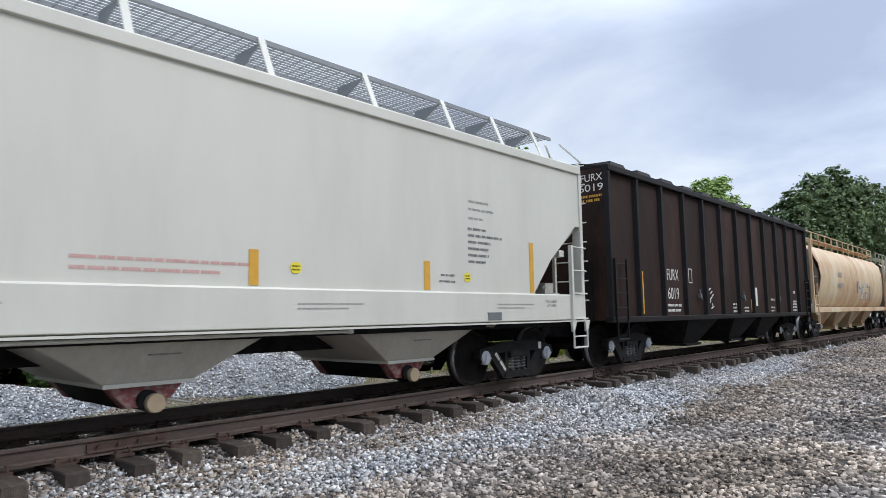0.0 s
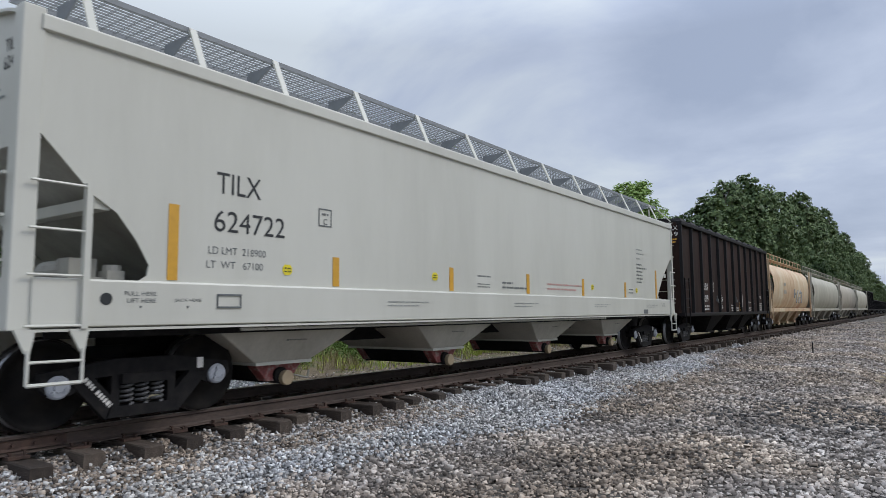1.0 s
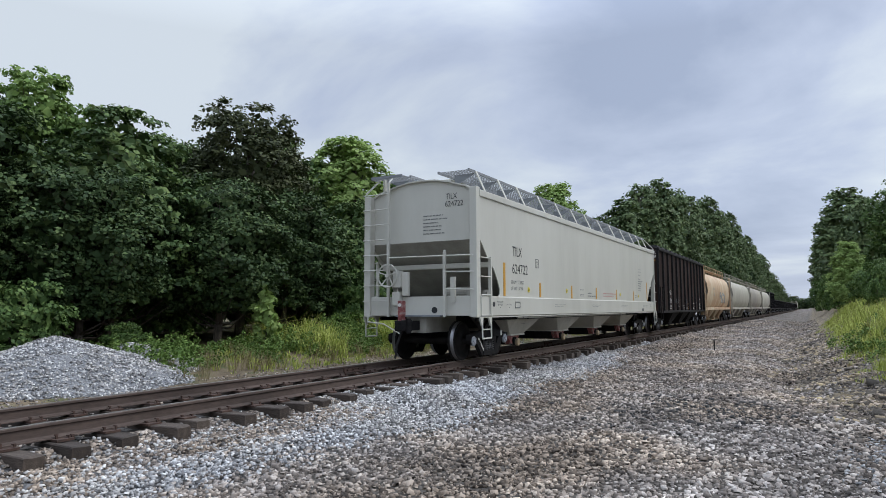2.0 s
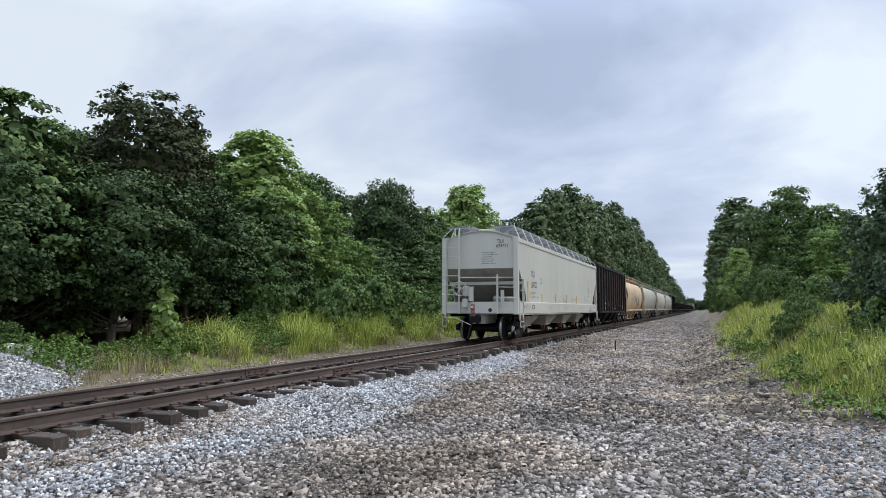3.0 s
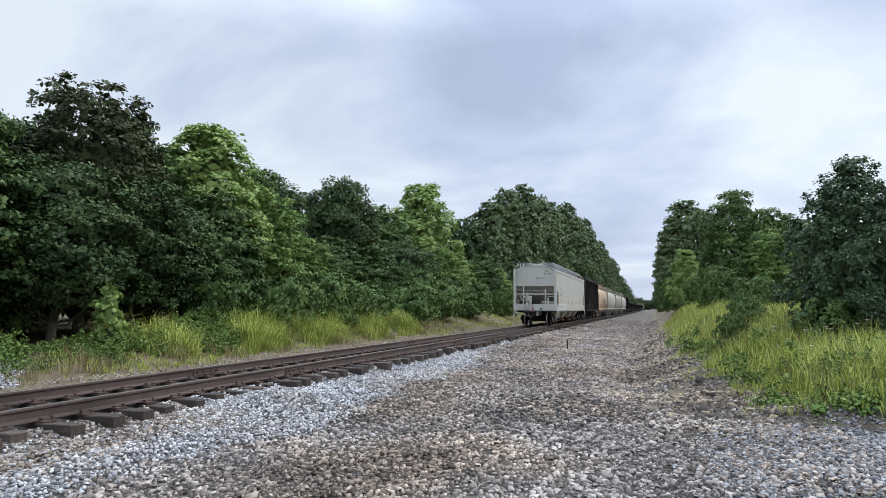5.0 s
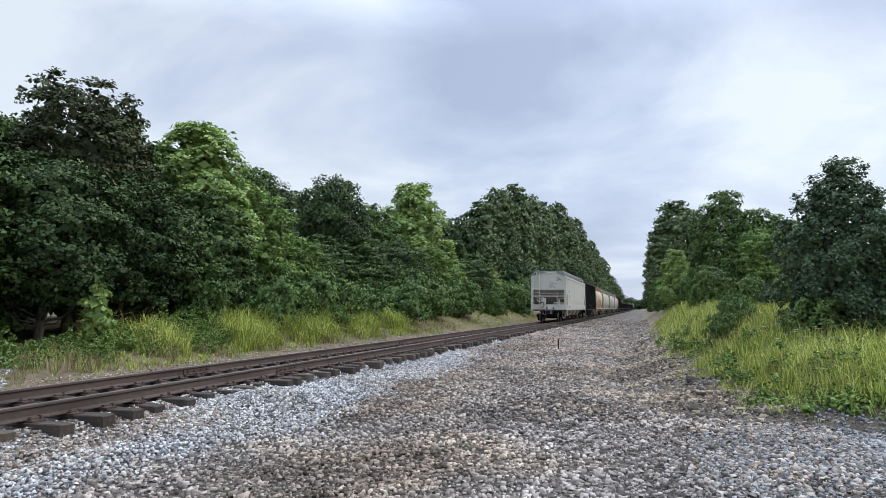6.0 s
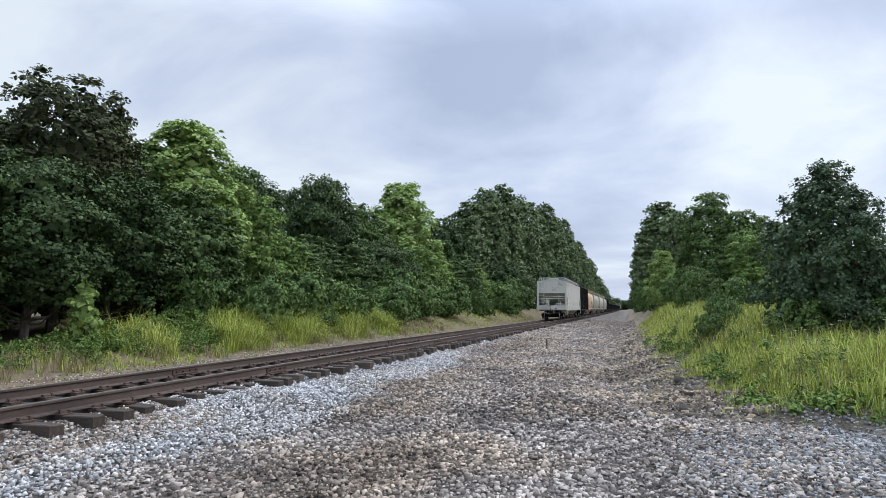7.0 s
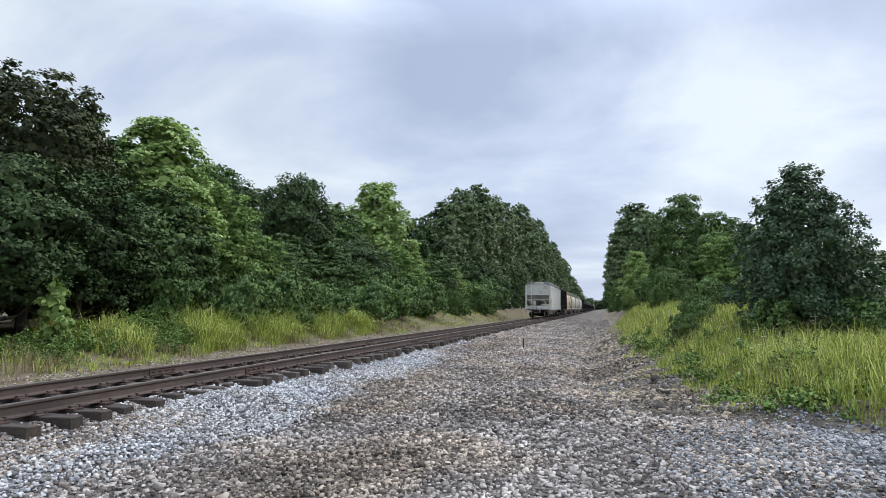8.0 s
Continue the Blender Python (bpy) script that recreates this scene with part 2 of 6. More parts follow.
LEAF_PEAR = leafy("glossy_dark_pear_leaves", (0.022, 0.042, 0.020), (0.066, 0.112, 0.052), (0.20, 0.26, 0.13), rough=0.35, tr=0.15)
# paler and greyer for far trees: the haze of distance mixed into the leaf colour
LEAF_FOREST = leafy("hazy_grey_green_leaves", (0.040, 0.066, 0.032), (0.115, 0.165, 0.072), (0.27, 0.34, 0.15))
GRASS = leafy("tall_summer_grass", (0.17, 0.21, 0.04), (0.36, 0.42, 0.085), (0.60, 0.58, 0.21))
GRASS_DRY = leafy("dry_seeding_grass", (0.13, 0.11, 0.05), (0.24, 0.20, 0.10), (0.33, 0.28, 0.16))
WEED = leafy("low_weeds", (0.045, 0.085, 0.02), (0.12, 0.20, 0.045), (0.24, 0.33, 0.09))


# ---------------------------------------------------------------- mesh helpers
class Build:
    """Collects faces, then becomes one mesh."""

    def __init__(self):
        self.v, self.f = [], []

    def faces(self, pts, polys):
        k = len(self.v)
        self.v += [tuple(p) for p in pts]
        self.f += [tuple(k + i for i in q) for q in polys]
        return self

    def hexa(self, a, b):
        """A solid between two equal loops of points."""
        n = len(a)
        return self.faces([*a, *b], [tuple(range(n))[::-1], tuple(range(n, 2 * n))] + [(i, (i + 1) % n, n + (i + 1) % n, n + i) for i in range(n)])

    def box(self, x0, x1, y0, y1, z0, z1):
        return self.hexa([(x0, y0, z0), (x1, y0, z0), (x1, y1, z0), (x0, y1, z0)], [(x0, y0, z1), (x1, y0, z1), (x1, y1, z1), (x0, y1, z1)])

    def slab(self, pts, off):
        """A polygon given thickness by the offset."""
        return self.hexa(pts, [tuple(p[i] + off[i] for i in range(3)) for p in pts])

    def tube(self, p, q, r, n=8, r2=None):
        p, q = Vector(p), Vector(q)
        d = (q - p).normalized()
        u = d.orthogonal().normalized()
        w = d.cross(u)
        r2 = r if r2 is None else r2
        ring = [u * math.cos(2 * math.pi * i / n) + w * math.sin(2 * math.pi * i / n) for i in range(n)]
        return self.hexa([p + a * r for a in ring], [q + a * r2 for a in ring])

    def path(self, pts, r, n=6):
        for a, b in zip(pts, pts[1:]):
            self.tube(a, b, r, n)
        return self

    def ring(self, c, r, t, axis, n=18):
        """A hoop of tube round an axis letter."""
        pts = []
        for i in range(n + 1):
            a = 2 * math.pi * i / n
            o = (r * math.cos(a), r * math.sin(a))
            pts.append({"y": (c[0] + o[0], c[1], c[2] + o[1]), "x": (c[0], c[1] + o[0], c[2] + o[1])}[axis])
        return self.path(pts, t, 5)


def mesh_of(name, b, mat, smooth=False):
    me = bpy.data.meshes.new(name)
    me.from_pydata(b.v, [], b.f)
    me.materials.append(mat)
    if smooth:
        me.polygons.foreach_set("use_smooth", [True] * len(me.polygons))
    me.update()
    return me


def part(name, b, mat, parent=None, label="", smooth=False, bevel=0.0):
    me = b if isinstance(b, bpy.types.Mesh) else mesh_of(name, b, mat, smooth)
    if not smooth and not isinstance(b, bpy.types.Mesh):
        bm = bmesh.new()
        bm.from_mesh(me)
        bmesh.ops.recalc_face_normals(bm, faces=bm.faces)
        bm.to_mesh(me)
        bm.free()
    ob = new(name, me)
    if parent:
        ob.parent = parent
    if bevel:
        md = ob.modifiers.new("bevel", "BEVEL")
        md.width, md.segments, md.limit_method = bevel, 2, "ANGLE"
    if label:
        tagged(ob, label)
    return ob


def stuff_mesh(name, verts, loops, size, mat):
    """Many equal-sided faces in one mesh from arrays."""
    me = bpy.data.meshes.new(name)
    n = len(loops) // size
    me.vertices.add(len(verts)); me.vertices.foreach_set("co", np.asarray(verts, np.float32).ravel())
    me.loops.add(len(loops)); me.loops.foreach_set("vertex_index", np.asarray(loops, np.int32))
    me.polygons.add(n); me.polygons.foreach_set("loop_start", np.arange(0, n * size, size, dtype=np.int32))
    me.materials.append(mat)
    me.update(calc_edges=True)
    return me


SIDE = Matrix(((0, 0, 1, 0), (1, 0, 0, 0), (0, 1, 0, 0), (0, 0, 0, 1)))      # writing on a face towards +x
END = Matrix(((1, 0, 0, 0), (0, 0, -1, 0), (0, 1, 0, 0), (0, 0, 0, 1)))      # writing on a face towards -y


def lettering(name, words, height, width, place, facing, mat, parent):
    """Words in the built-in font, fitted to a height and width, their lower left corner at place."""
    cu = bpy.data.curves.new(name, "FONT")
    cu.body, cu.size, cu.extrude = words, 1.0, 0.0
    tmp = new(name, cu)
    bpy.context.view_layer.update()
    me = bpy.data.meshes.new_from_object(tmp.evaluated_get(bpy.context.evaluated_depsgraph_get()))
    bpy.data.objects.remove(tmp)
    co = np.empty(len(me.vertices) * 3)
    me.vertices.foreach_get("co", co)
    co = co.reshape(-1, 3)
    lo, hi = co.min(0), co.max(0)
    co = (co - lo) / np.maximum(hi - lo, 1e-6) * (width, height, 0)
    me.vertices.foreach_set("co", co.ravel())
    me.materials.clear(); me.materials.append(mat)
    me.update()
    ob = new(name, me)
    ob.parent = parent
    ob.matrix_basis = Matrix.Translation(place) @ facing
    return ob


def bars(name, rows, facing, place, mat, parent):
    """Lines of unreadable writing as bars of short dashes: rows of (x, y, width, height)."""
    b = Build()
    rnd = random.Random(len(rows) * 7 + int(place[1] * 10))
    for x, y, w, h in rows:
        u, left = x, rnd.randint(3, 8)
        while u < x + w:
            d = min(rnd.uniform(0.4, 0.75) * h, x + w - u)
            b.faces([(u, y, 0), (u + d, y, 0), (u + d, y + h, 0), (u, y + h, 0)], [(0, 1, 2, 3)])
            left -= 1
            u += d + h * (0.25 if left else 0.8)
            left = left or rnd.randint(3, 8)
    ob = tagged(part(name, b, mat, parent), kind="stuff")
    ob.matrix_basis = Matrix.Translation(place) @ facing
    return ob
# ---------------------------------------------------------------- ground
RAIL_TOP_Z = 0.0
TIE_TOP_Z = -0.20


def sstep(a, b, x):
    t = np.clip((x - a) / (b - a), 0, 1)
    return t * t * (3 - 2 * t)


def wave(x, y, s, seed=0.0):
    return (np.sin(x * s + 1.3 * seed) * np.cos(y * s * 0.83 + seed) + 0.6 * np.sin((x * 0.7 + y * 1.1) * s * 1.9 + 2.1 * seed) + 0.35 * np.sin((x * 1.7 - y * 0.6) * s * 3.7 + seed)) / 1.95


def bank_foot(y):
    return np.interp(y, [-20, 10.2, 12.0, 15, 19, 31, 200], [15, 13.5, 9.5, 8.9, 8.4, 7.9, 7.5])


def ground_z(x, y):
    x, y = np.asarray(x, float), np.asarray(y, float)
    ax = np.abs(x)
    z = np.interp(ax, [0, 0.95, 1.3, 1.75, 2.9, 4.0, 400], [-0.25, -0.26, -0.35, -0.37, -0.51, -0.53, -0.53])
    z = z + 0.035 * wave(x, y, 0.9, 0.4) * sstep(1.6, 3.5, ax) + 0.02 * wave(x, y, 2.3, 1.7) * sstep(1.2, 1.8, ax)
    # lobes of new ballast spilled beside the ties
    z = z + 0.15 * np.exp(-((x - 1.9) / 0.65) ** 2 - ((y - 10.4) / 1.2) ** 2) - 0.06 * np.exp(-((x - 1.7) / 0.5) ** 2 - ((y - 12.6) / 0.9) ** 2)
    z = z - 0.08 * np.exp(-((x - 1.55) / 0.35) ** 2) * sstep(13, 16, y) * (1 - sstep(30, 45, y))
    # right: ditch, then the grown bank
    foot = bank_foot(y)
    far = sstep(10, 22, y)
    z = z - 0.34 * far * np.exp(-((x - foot + 0.9) / 0.8) ** 2)
    high = np.interp(y, [-30, 6, 14, 30, 60, 200], [0.15, 0.2, 0.65, 1.45, 2.0, 2.4])
    up = sstep(0, 1, (x - foot) / 3.6)
    z = z + high * up + (0.07 * wave(x, y, 1.6, 3.0) + 0.05 * wave(x, y, 4.1, 8.0)) * sstep(0, 1, (x - foot + 1) / 1.5)
    # low heap of clean stone at the near end of the bank
    z = z + 0.16 * np.exp(-((x - 10.6) / 1.3) ** 2 - ((y - 8.6) / 2.0) ** 2)
    # left: verge rising to the wood
    hl = np.interp(y, [-30, 10, 22, 60, 150], [0.1, 0.2, 0.6, 1.2, 1.6])
    z = z + hl * sstep(4.6, 9.5, -x) + 0.05 * wave(x, y, 1.1, 5.0) * sstep(3.5, 6, -x)
    return z


def make_ground():
    xs = np.unique(np.concatenate([np.arange(-4, 15.01, 0.16), np.arange(-30, -4, 0.6), np.arange(15, 40, 1.0), [-2500, -900, -350, -150, -80, -50, 60, 90, 160, 350, 900, 2500]]))
    ys = np.unique(np.concatenate([np.arange(2, 30.01, 0.2), np.arange(30, 90, 0.7), np.arange(-30, 2, 1.0), np.arange(90, 400, 6.0), [-2500, -900, -300, -120, -60, 450, 600, 900, 1600, 4000]]))
    X, Y = np.meshgrid(xs, ys)
    Z = ground_z(X, Y)
    v = np.stack([X, Y, Z], -1).reshape(-1, 3)
    nx = len(xs)
    i, j = np.meshgrid(np.arange(nx - 1), np.arange(len(ys) - 1))
    a = (j * nx + i).ravel()
    loops = np.stack([a, a + 1, a + nx + 1, a + nx], -1).ravel()
    m = ground_material()
    me = stuff_mesh("ground", v, loops, 4, m)
    me.polygons.foreach_set("use_smooth", [True] * len(me.polygons))
    return tagged(new("ground", me), "grey and brown gravel, ballast, clay and grass verge beside the track", "ground", kind="structure")


def ground_material():
    """Stone mosaic in the open, soil and grass stain beyond the banks; soft borders broken by noise."""
    m = bpy.data.materials.new("gravel_and_soil")
    m.use_nodes = True
    N, L = m.node_tree.nodes, m.node_tree.links
    b = N["Principled BSDF"]
    b.inputs["Roughness"].default_value = 0.95
    b.inputs["Specular IOR Level"].default_value = 0.2
    tc = N.new("ShaderNodeTexCoord")
    sep = N.new("ShaderNodeSeparateXYZ")
    L.new(tc.outputs["Object"], sep.inputs[0])

    def noise_tex(scale, detail=4):
        n = N.new("ShaderNodeTexNoise")
        n.inputs["Scale"].default_value, n.inputs["Detail"].default_value = scale, detail
        L.new(tc.outputs["Object"], n.inputs["Vector"])
        return n.outputs[0]

    def math_node(op, a, bb, c=None):
        n = N.new("ShaderNodeMath")
        n.operation = op
        for k, s in enumerate((a, bb, c)):
            if s is None:
                continue
            if isinstance(s, (int, float)):
                n.inputs[k].default_value = s
            else:
                L.new(s, n.inputs[k])
        return n.outputs[0]

    def ramp_of(src, stops):
        r = N.new("ShaderNodeValToRGB")
        e = r.color_ramp.elements
        while len(e) < len(stops):
            e.new(0.5)
        for el, (p, c) in zip(e, stops):
            el.position, el.color = p, (*c, 1)
        L.new(src, r.inputs[0])
        return r.outputs[0]

    def blend(f, a, bb):
        n = N.new("ShaderNodeMix")
        n.data_type = "RGBA"
        L.new(f, n.inputs[0]); L.new(a, n.inputs[6]); L.new(bb, n.inputs[7])
        return n.outputs[2]

    def edge(src, lo, hi):
        n = N.new("ShaderNodeMapRange")
        n.interpolation_type = "SMOOTHSTEP"
        n.inputs[1].default_value, n.inputs[2].default_value = lo, hi
        L.new(src, n.inputs[0])
        return n.outputs[0]

    vor = N.new("ShaderNodeTexVoronoi")
    vor.inputs["Scale"].default_value = 17
    L.new(tc.outputs["Object"], vor.inputs["Vector"])
    vsep = N.new("ShaderNodeSeparateColor")
    L.new(vor.outputs["Color"], vsep.inputs[0])
    stone = math_node("ADD", math_node("MULTIPLY", vsep.outputs[0], 0.65), math_node("MULTIPLY", noise_tex(0.8, 5), 0.45))
    old = ramp_of(stone, [(0.2, (0.046, 0.039, 0.033)), (0.5, (0.130, 0.112, 0.096)), (0.8, (0.25, 0.222, 0.192))])
    fresh = ramp_of(stone, [(0.15, (0.15, 0.16, 0.18)), (0.5, (0.28, 0.295, 0.32)), (0.85, (0.44, 0.45, 0.47))])
    wob = math_node("MULTIPLY_ADD", noise_tex(0.7, 3), 1.6, -0.8)
    x = math_node("ADD", sep.outputs[0], wob)
    ax = math_node("ABSOLUTE", x, 0)
    past = edge(sep.outputs[1], 18.0, 28.0)
    col = blend(math_node("MAXIMUM", edge(ax, 2.4, 3.2), past), fresh, old)
    # darker fines in patches
    col = blend(math_node("MULTIPLY", edge(noise_tex(0.33, 5), 0.54, 0.68), 0.55), col, ramp_of(stone, [(0.2, (0.05, 0.05, 0.052)), (0.8, (0.16, 0.155, 0.155))]))
    # oily, rusty bed between the rails
    col = blend(math_node("MULTIPLY", math_node("SUBTRACT", 1.0, edge(ax, 0.8, 1.5)), 0.75), col, ramp_of(stone, [(0.2, (0.05, 0.036, 0.028)), (0.8, (0.17, 0.13, 0.105))]))
    soil = ramp_of(noise_tex(1.4, 6), [(0.3, (0.11, 0.085, 0.055)), (0.48, (0.20, 0.155, 0.10)), (0.58, (0.13, 0.12, 0.06)), (0.72, (0.06, 0.095, 0.03))])
    left = edge(math_node("MULTIPLY", x, -1.0), 2.6, 4.4)
    right = math_node("SUBTRACT", x, math_node("ADD",
        math_node("MULTIPLY_ADD", math_node("MINIMUM", math_node("MAXIMUM", math_node("SUBTRACT", 17.0, sep.outputs[1]), 0.0), 5.2), 0.19, 8.3),
        math_node("MULTIPLY", math_node("MINIMUM", math_node("MAXIMUM", math_node("SUBTRACT", 11.8, sep.outputs[1]), 0.0), 1.8), 2.6)))
    clay = ramp_of(noise_tex(2.6, 6), [(0.35, (0.13, 0.11, 0.085)), (0.55, (0.24, 0.20, 0.145)), (0.68, (0.42, 0.33, 0.19))])
    col = blend(edge(right, -1.2, -0.1), col, clay)
    col = blend(edge(right, 1.0, 2.0), col, soil)
    col = blend(left, col, soil)
    # shade in the gaps between the open strip's loose stones, painted into the ground colour
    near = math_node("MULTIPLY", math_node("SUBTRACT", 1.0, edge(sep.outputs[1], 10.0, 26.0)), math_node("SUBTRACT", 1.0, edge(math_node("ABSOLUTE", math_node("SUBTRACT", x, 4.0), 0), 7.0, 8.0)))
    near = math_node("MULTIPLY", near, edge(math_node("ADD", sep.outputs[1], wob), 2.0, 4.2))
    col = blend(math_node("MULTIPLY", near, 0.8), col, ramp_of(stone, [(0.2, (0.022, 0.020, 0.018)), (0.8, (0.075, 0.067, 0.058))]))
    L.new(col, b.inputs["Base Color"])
    bp = N.new("ShaderNodeBump")
    bp.inputs["Strength"].default_value, bp.inputs["Distance"].default_value = 0.8, 0.035
    L.new(math_node("SUBTRACT", 1.0, vor.outputs["Distance"]), bp.inputs["Height"])
    L.new(bp.outputs[0], b.inputs["Normal"])
    return m


ground = make_ground()

# ---------------------------------------------------------------- track
track = tagged(new("railway_track"), "single railway track of rusty rails on weathered wooden ties", "railway track", kind="structure")


def rail_mesh():
    half = [(0.0, 0.0), (0.030, -0.002), (0.036, -0.010), (0.035, -0.034), (0.010, -0.048), (0.009, -0.140), (0.022, -0.157), (0.072, -0.166), (0.072, -0.178)]
    prof = half + [(-x, z) for x, z in half[::-1] if x]
    b = Build()
    ys = [-60, -5, 25, 80, 200, 480]
    n = len(prof)
    for y in ys:
        b.v += [(x, y, z) for x, z in prof]
    for k in range(len(ys) - 1):
        for i in range(n):
            j = (i + 1) % n
            b.f.append((k * n + i, k * n + j, (k + 1) * n + j, (k + 1) * n + i))
    return b


rail_data = rail_mesh()
for side in (-1, 1):
    r = part("rail", rail_data, RUST_RAIL, track)
    r.location.x = side * 0.753
    head = part("rail_head", Build().box(-0.027, 0.027, -60, 480, -0.004, 0.001), RAIL_TOP, r, "worn shiny running surface")
    # joint bars with their bolts
    for y in ((0.9, 11.9, 24.0) if side < 0 else (2.9, 12.9, 25.0)):
        jb = Build()
        for o in (-1, 1):
            jb.hexa([(o * 0.008, y - 0.4, -0.05), (o * 0.026, y - 0.4, -0.06), (o * 0.03, y - 0.4, -0.12), (o * 0.05, y - 0.4, -0.145), (o * 0.01, y - 0.4, -0.135)],
                    [(o * 0.008, y + 0.4, -0.05), (o * 0.026, y + 0.4, -0.06), (o * 0.03, y + 0.4, -0.12), (o * 0.05, y + 0.4, -0.145), (o * 0.01, y + 0.4, -0.135)])
            for k in (-0.3, -0.1, 0.1, 0.3):
                jb.tube((o * 0.02, y + k, -0.09), (o * 0.06, y + k, -0.09), 0.017, 6)
        part("joint_bar", jb, RUST_PLATE, r)


def tie_mesh(seed):
    """A worn timber with chamfered edges and a split end."""
    rnd = random.Random(seed)
    b = Build()
    loops = []
    for x in (-1.32, -1.27, -0.6, 0.1, 0.7, 1.27, 1.32):
        e = 0.012 if abs(x) > 1.3 else 0.0
        w, h = 0.115 - e + rnd.uniform(-.004, .004), -rnd.uniform(0, .006) - e
        c = 0.012
        loops.append([(x, -w, -0.178 + e), (x, w, -0.178 + e), (x, w, h - c), (x, w - c, h), (x, rnd.uniform(-.02, .02), h - rnd.uniform(0, .008)), (x, -w + c, h), (x, -w, h - c)])
    n = 7
    for lp in loops:
        b.v += lp
    for k in range(len(loops) - 1):
        for i in range(n):
            j = (i + 1) % n
            b.f.append((k * n + i, k * n + j, (k + 1) * n + j, (k + 1) * n + i))
    b.f.append(tuple(range(n))[::-1]); b.f.append(tuple(range((len(loops) - 1) * n, len(loops) * n)))
    return mesh_of("tie", b, TIE)


tie_meshes = [tie_mesh(s) for s in range(6)]
tie_rnd = random.Random(5)
plates = Build()
y, k = -9.0, 0
tie_far = Build()
while y < 330:
    dx, rz = tie_rnd.gauss(0.03, 0.085), tie_rnd.gauss(0, 1.8)
    if k < 300:
        tie = part("tie", tie_meshes[k % 6], TIE, track)
        tie.matrix_basis = pose(dx, y, TIE_TOP_Z, tie_rnd.gauss(0, 1.5), tie_rnd.gauss(0, 0.4), rz)
    else:
        tie_far.box(dx - 1.31, dx + 1.31, y - 0.11, y + 0.11, TIE_TOP_Z - 0.18, TIE_TOP_Z)
    if y < 90:
        for s in (-1, 1):
            plates.box(s * 0.753 - 0.18, s * 0.753 + 0.18, y - 0.095, y + 0.095, TIE_TOP_Z - 0.004, TIE_TOP_Z + 0.022)
            for o, q in ((-0.09, 0.05), (0.09, -0.05), (0.14, 0.06), (-0.14, -0.06)):
                zt = TIE_TOP_Z + tie_rnd.uniform(0.045, 0.075)
                plates.box(s * 0.753 + o - 0.010, s * 0.753 + o + 0.010, y + q - 0.010, y + q + 0.010, TIE_TOP_Z, zt)
                plates.box(s * 0.753 + o * 0.86 - 0.018, s * 0.753 + o * 0.86 + 0.018, y + q - 0.015, y + q + 0.015, zt - 0.012, zt)
        if k % 2 == 0:
            for s in (-1, 1):       # anchors clipped under the rail base
                plates.box(s * 0.753 - 0.09, s * 0.753 + 0.09, y + 0.12, y + 0.15, -0.20, -0.16)
    y += 0.565 + tie_rnd.gauss(0, 0.025)
    k += 1
tagged(part("tie_plates_and_spikes", plates, RUST_PLATE, track), kind="stuff")
tagged(part("distant_ties", tie_far, TIE, track), kind="stuff")


# ---------------------------------------------------------------- loose stone
def stones(name, pts, sizes, mat, seed, label, parent=None):
    """Crushed stone: each one an uneven eight-cornered lump, lying on the given points."""
    rs = np.random.RandomState(seed)
    n = len(pts)
    base = np.array([(x, y, z) for x in (-1, 1) for y in (-1, 1) for z in (-1, 1)], float)
    v = base[None] * rs.uniform(0.30, 1.05, (n, 8, 3)) * rs.uniform(0.6, 1.0, (n, 1, 3)) * (1.15, 0.85, 0.72)
    a, t = rs.uniform(0, 6.283, n), rs.normal(0, 0.7, n)
    ca, sa, ct, st = np.cos(a), np.sin(a), np.cos(t), np.sin(t)
    y2 = v[:, :, 1] * ct[:, None] - v[:, :, 2] * st[:, None]
    z2 = v[:, :, 1] * st[:, None] + v[:, :, 2] * ct[:, None]
    x3 = v[:, :, 0] * ca[:, None] - y2 * sa[:, None]
    y3 = v[:, :, 0] * sa[:, None] + y2 * ca[:, None]
    v = np.stack([x3, y3, z2], -1) * sizes[:, None, None] * 0.5 + pts[:, None, :]
    q = np.array([(0, 1, 3, 2), (4, 6, 7, 5), (0, 4, 5, 1), (2, 3, 7, 6), (1, 5, 7, 3)])
    loops = (q.reshape(1, -1) + 8 * np.arange(n)[:, None]).ravel()
    ob = new(name, stuff_mesh(name, v.reshape(-1, 3), loops, 4, mat))
    if parent:
        ob.parent = parent
    return tagged(ob, label, "" if parent else "gravel", kind="stuff")


rs = np.random.RandomState(3)


def scatter(n, x0, x1, y0, y1, power=1.0):
    x = rs.uniform(x0, x1, n)
    y = y0 + (y1 - y0) * rs.uniform(0, 1, n) ** power
    return x, y


def border(x, y):
    """How far a place lies inside the spread of new ballast."""
    return 2.75 + 0.35 * wave(0 * x, y, 0.8, 0.2) + 0.55 * np.exp(-((y - 9.6) / 1.8) ** 2) + 0.18 * wave(x, y, 3.0, 1.0) - 1.5 * sstep(19, 27, y) - np.abs(x)


x, y = scatter(66000, 0.86, 3.9, 1.0, 34, 1.7)
keep = (border(x, y) + rs.normal(0, 0.22, len(x)) > 0) & ~((np.abs(x) < 1.30) & (rs.uniform(0, 1, len(x)) < 0.4))
keep &= ~((x < 2.05 + 0.25 * wave(x, y, 1.7, 2.0)) & (y < 8.4) & (rs.uniform(0, 1, len(x)) < 0.8))
x, y = x[keep], y[keep]
sz = rs.uniform(0.03, 0.062, len(x)) * (1 + 0.012 * y)
stones("ballast", np.stack([x, y, ground_z(x, y) + rs.uniform(0.0, 0.035, len(x))], -1), sz, BALLAST, 11, "fresh light grey crushed stone ballast along the ties")
x, y = scatter(6500, -3.0, 0.8, 2.5, 26, 1.4)
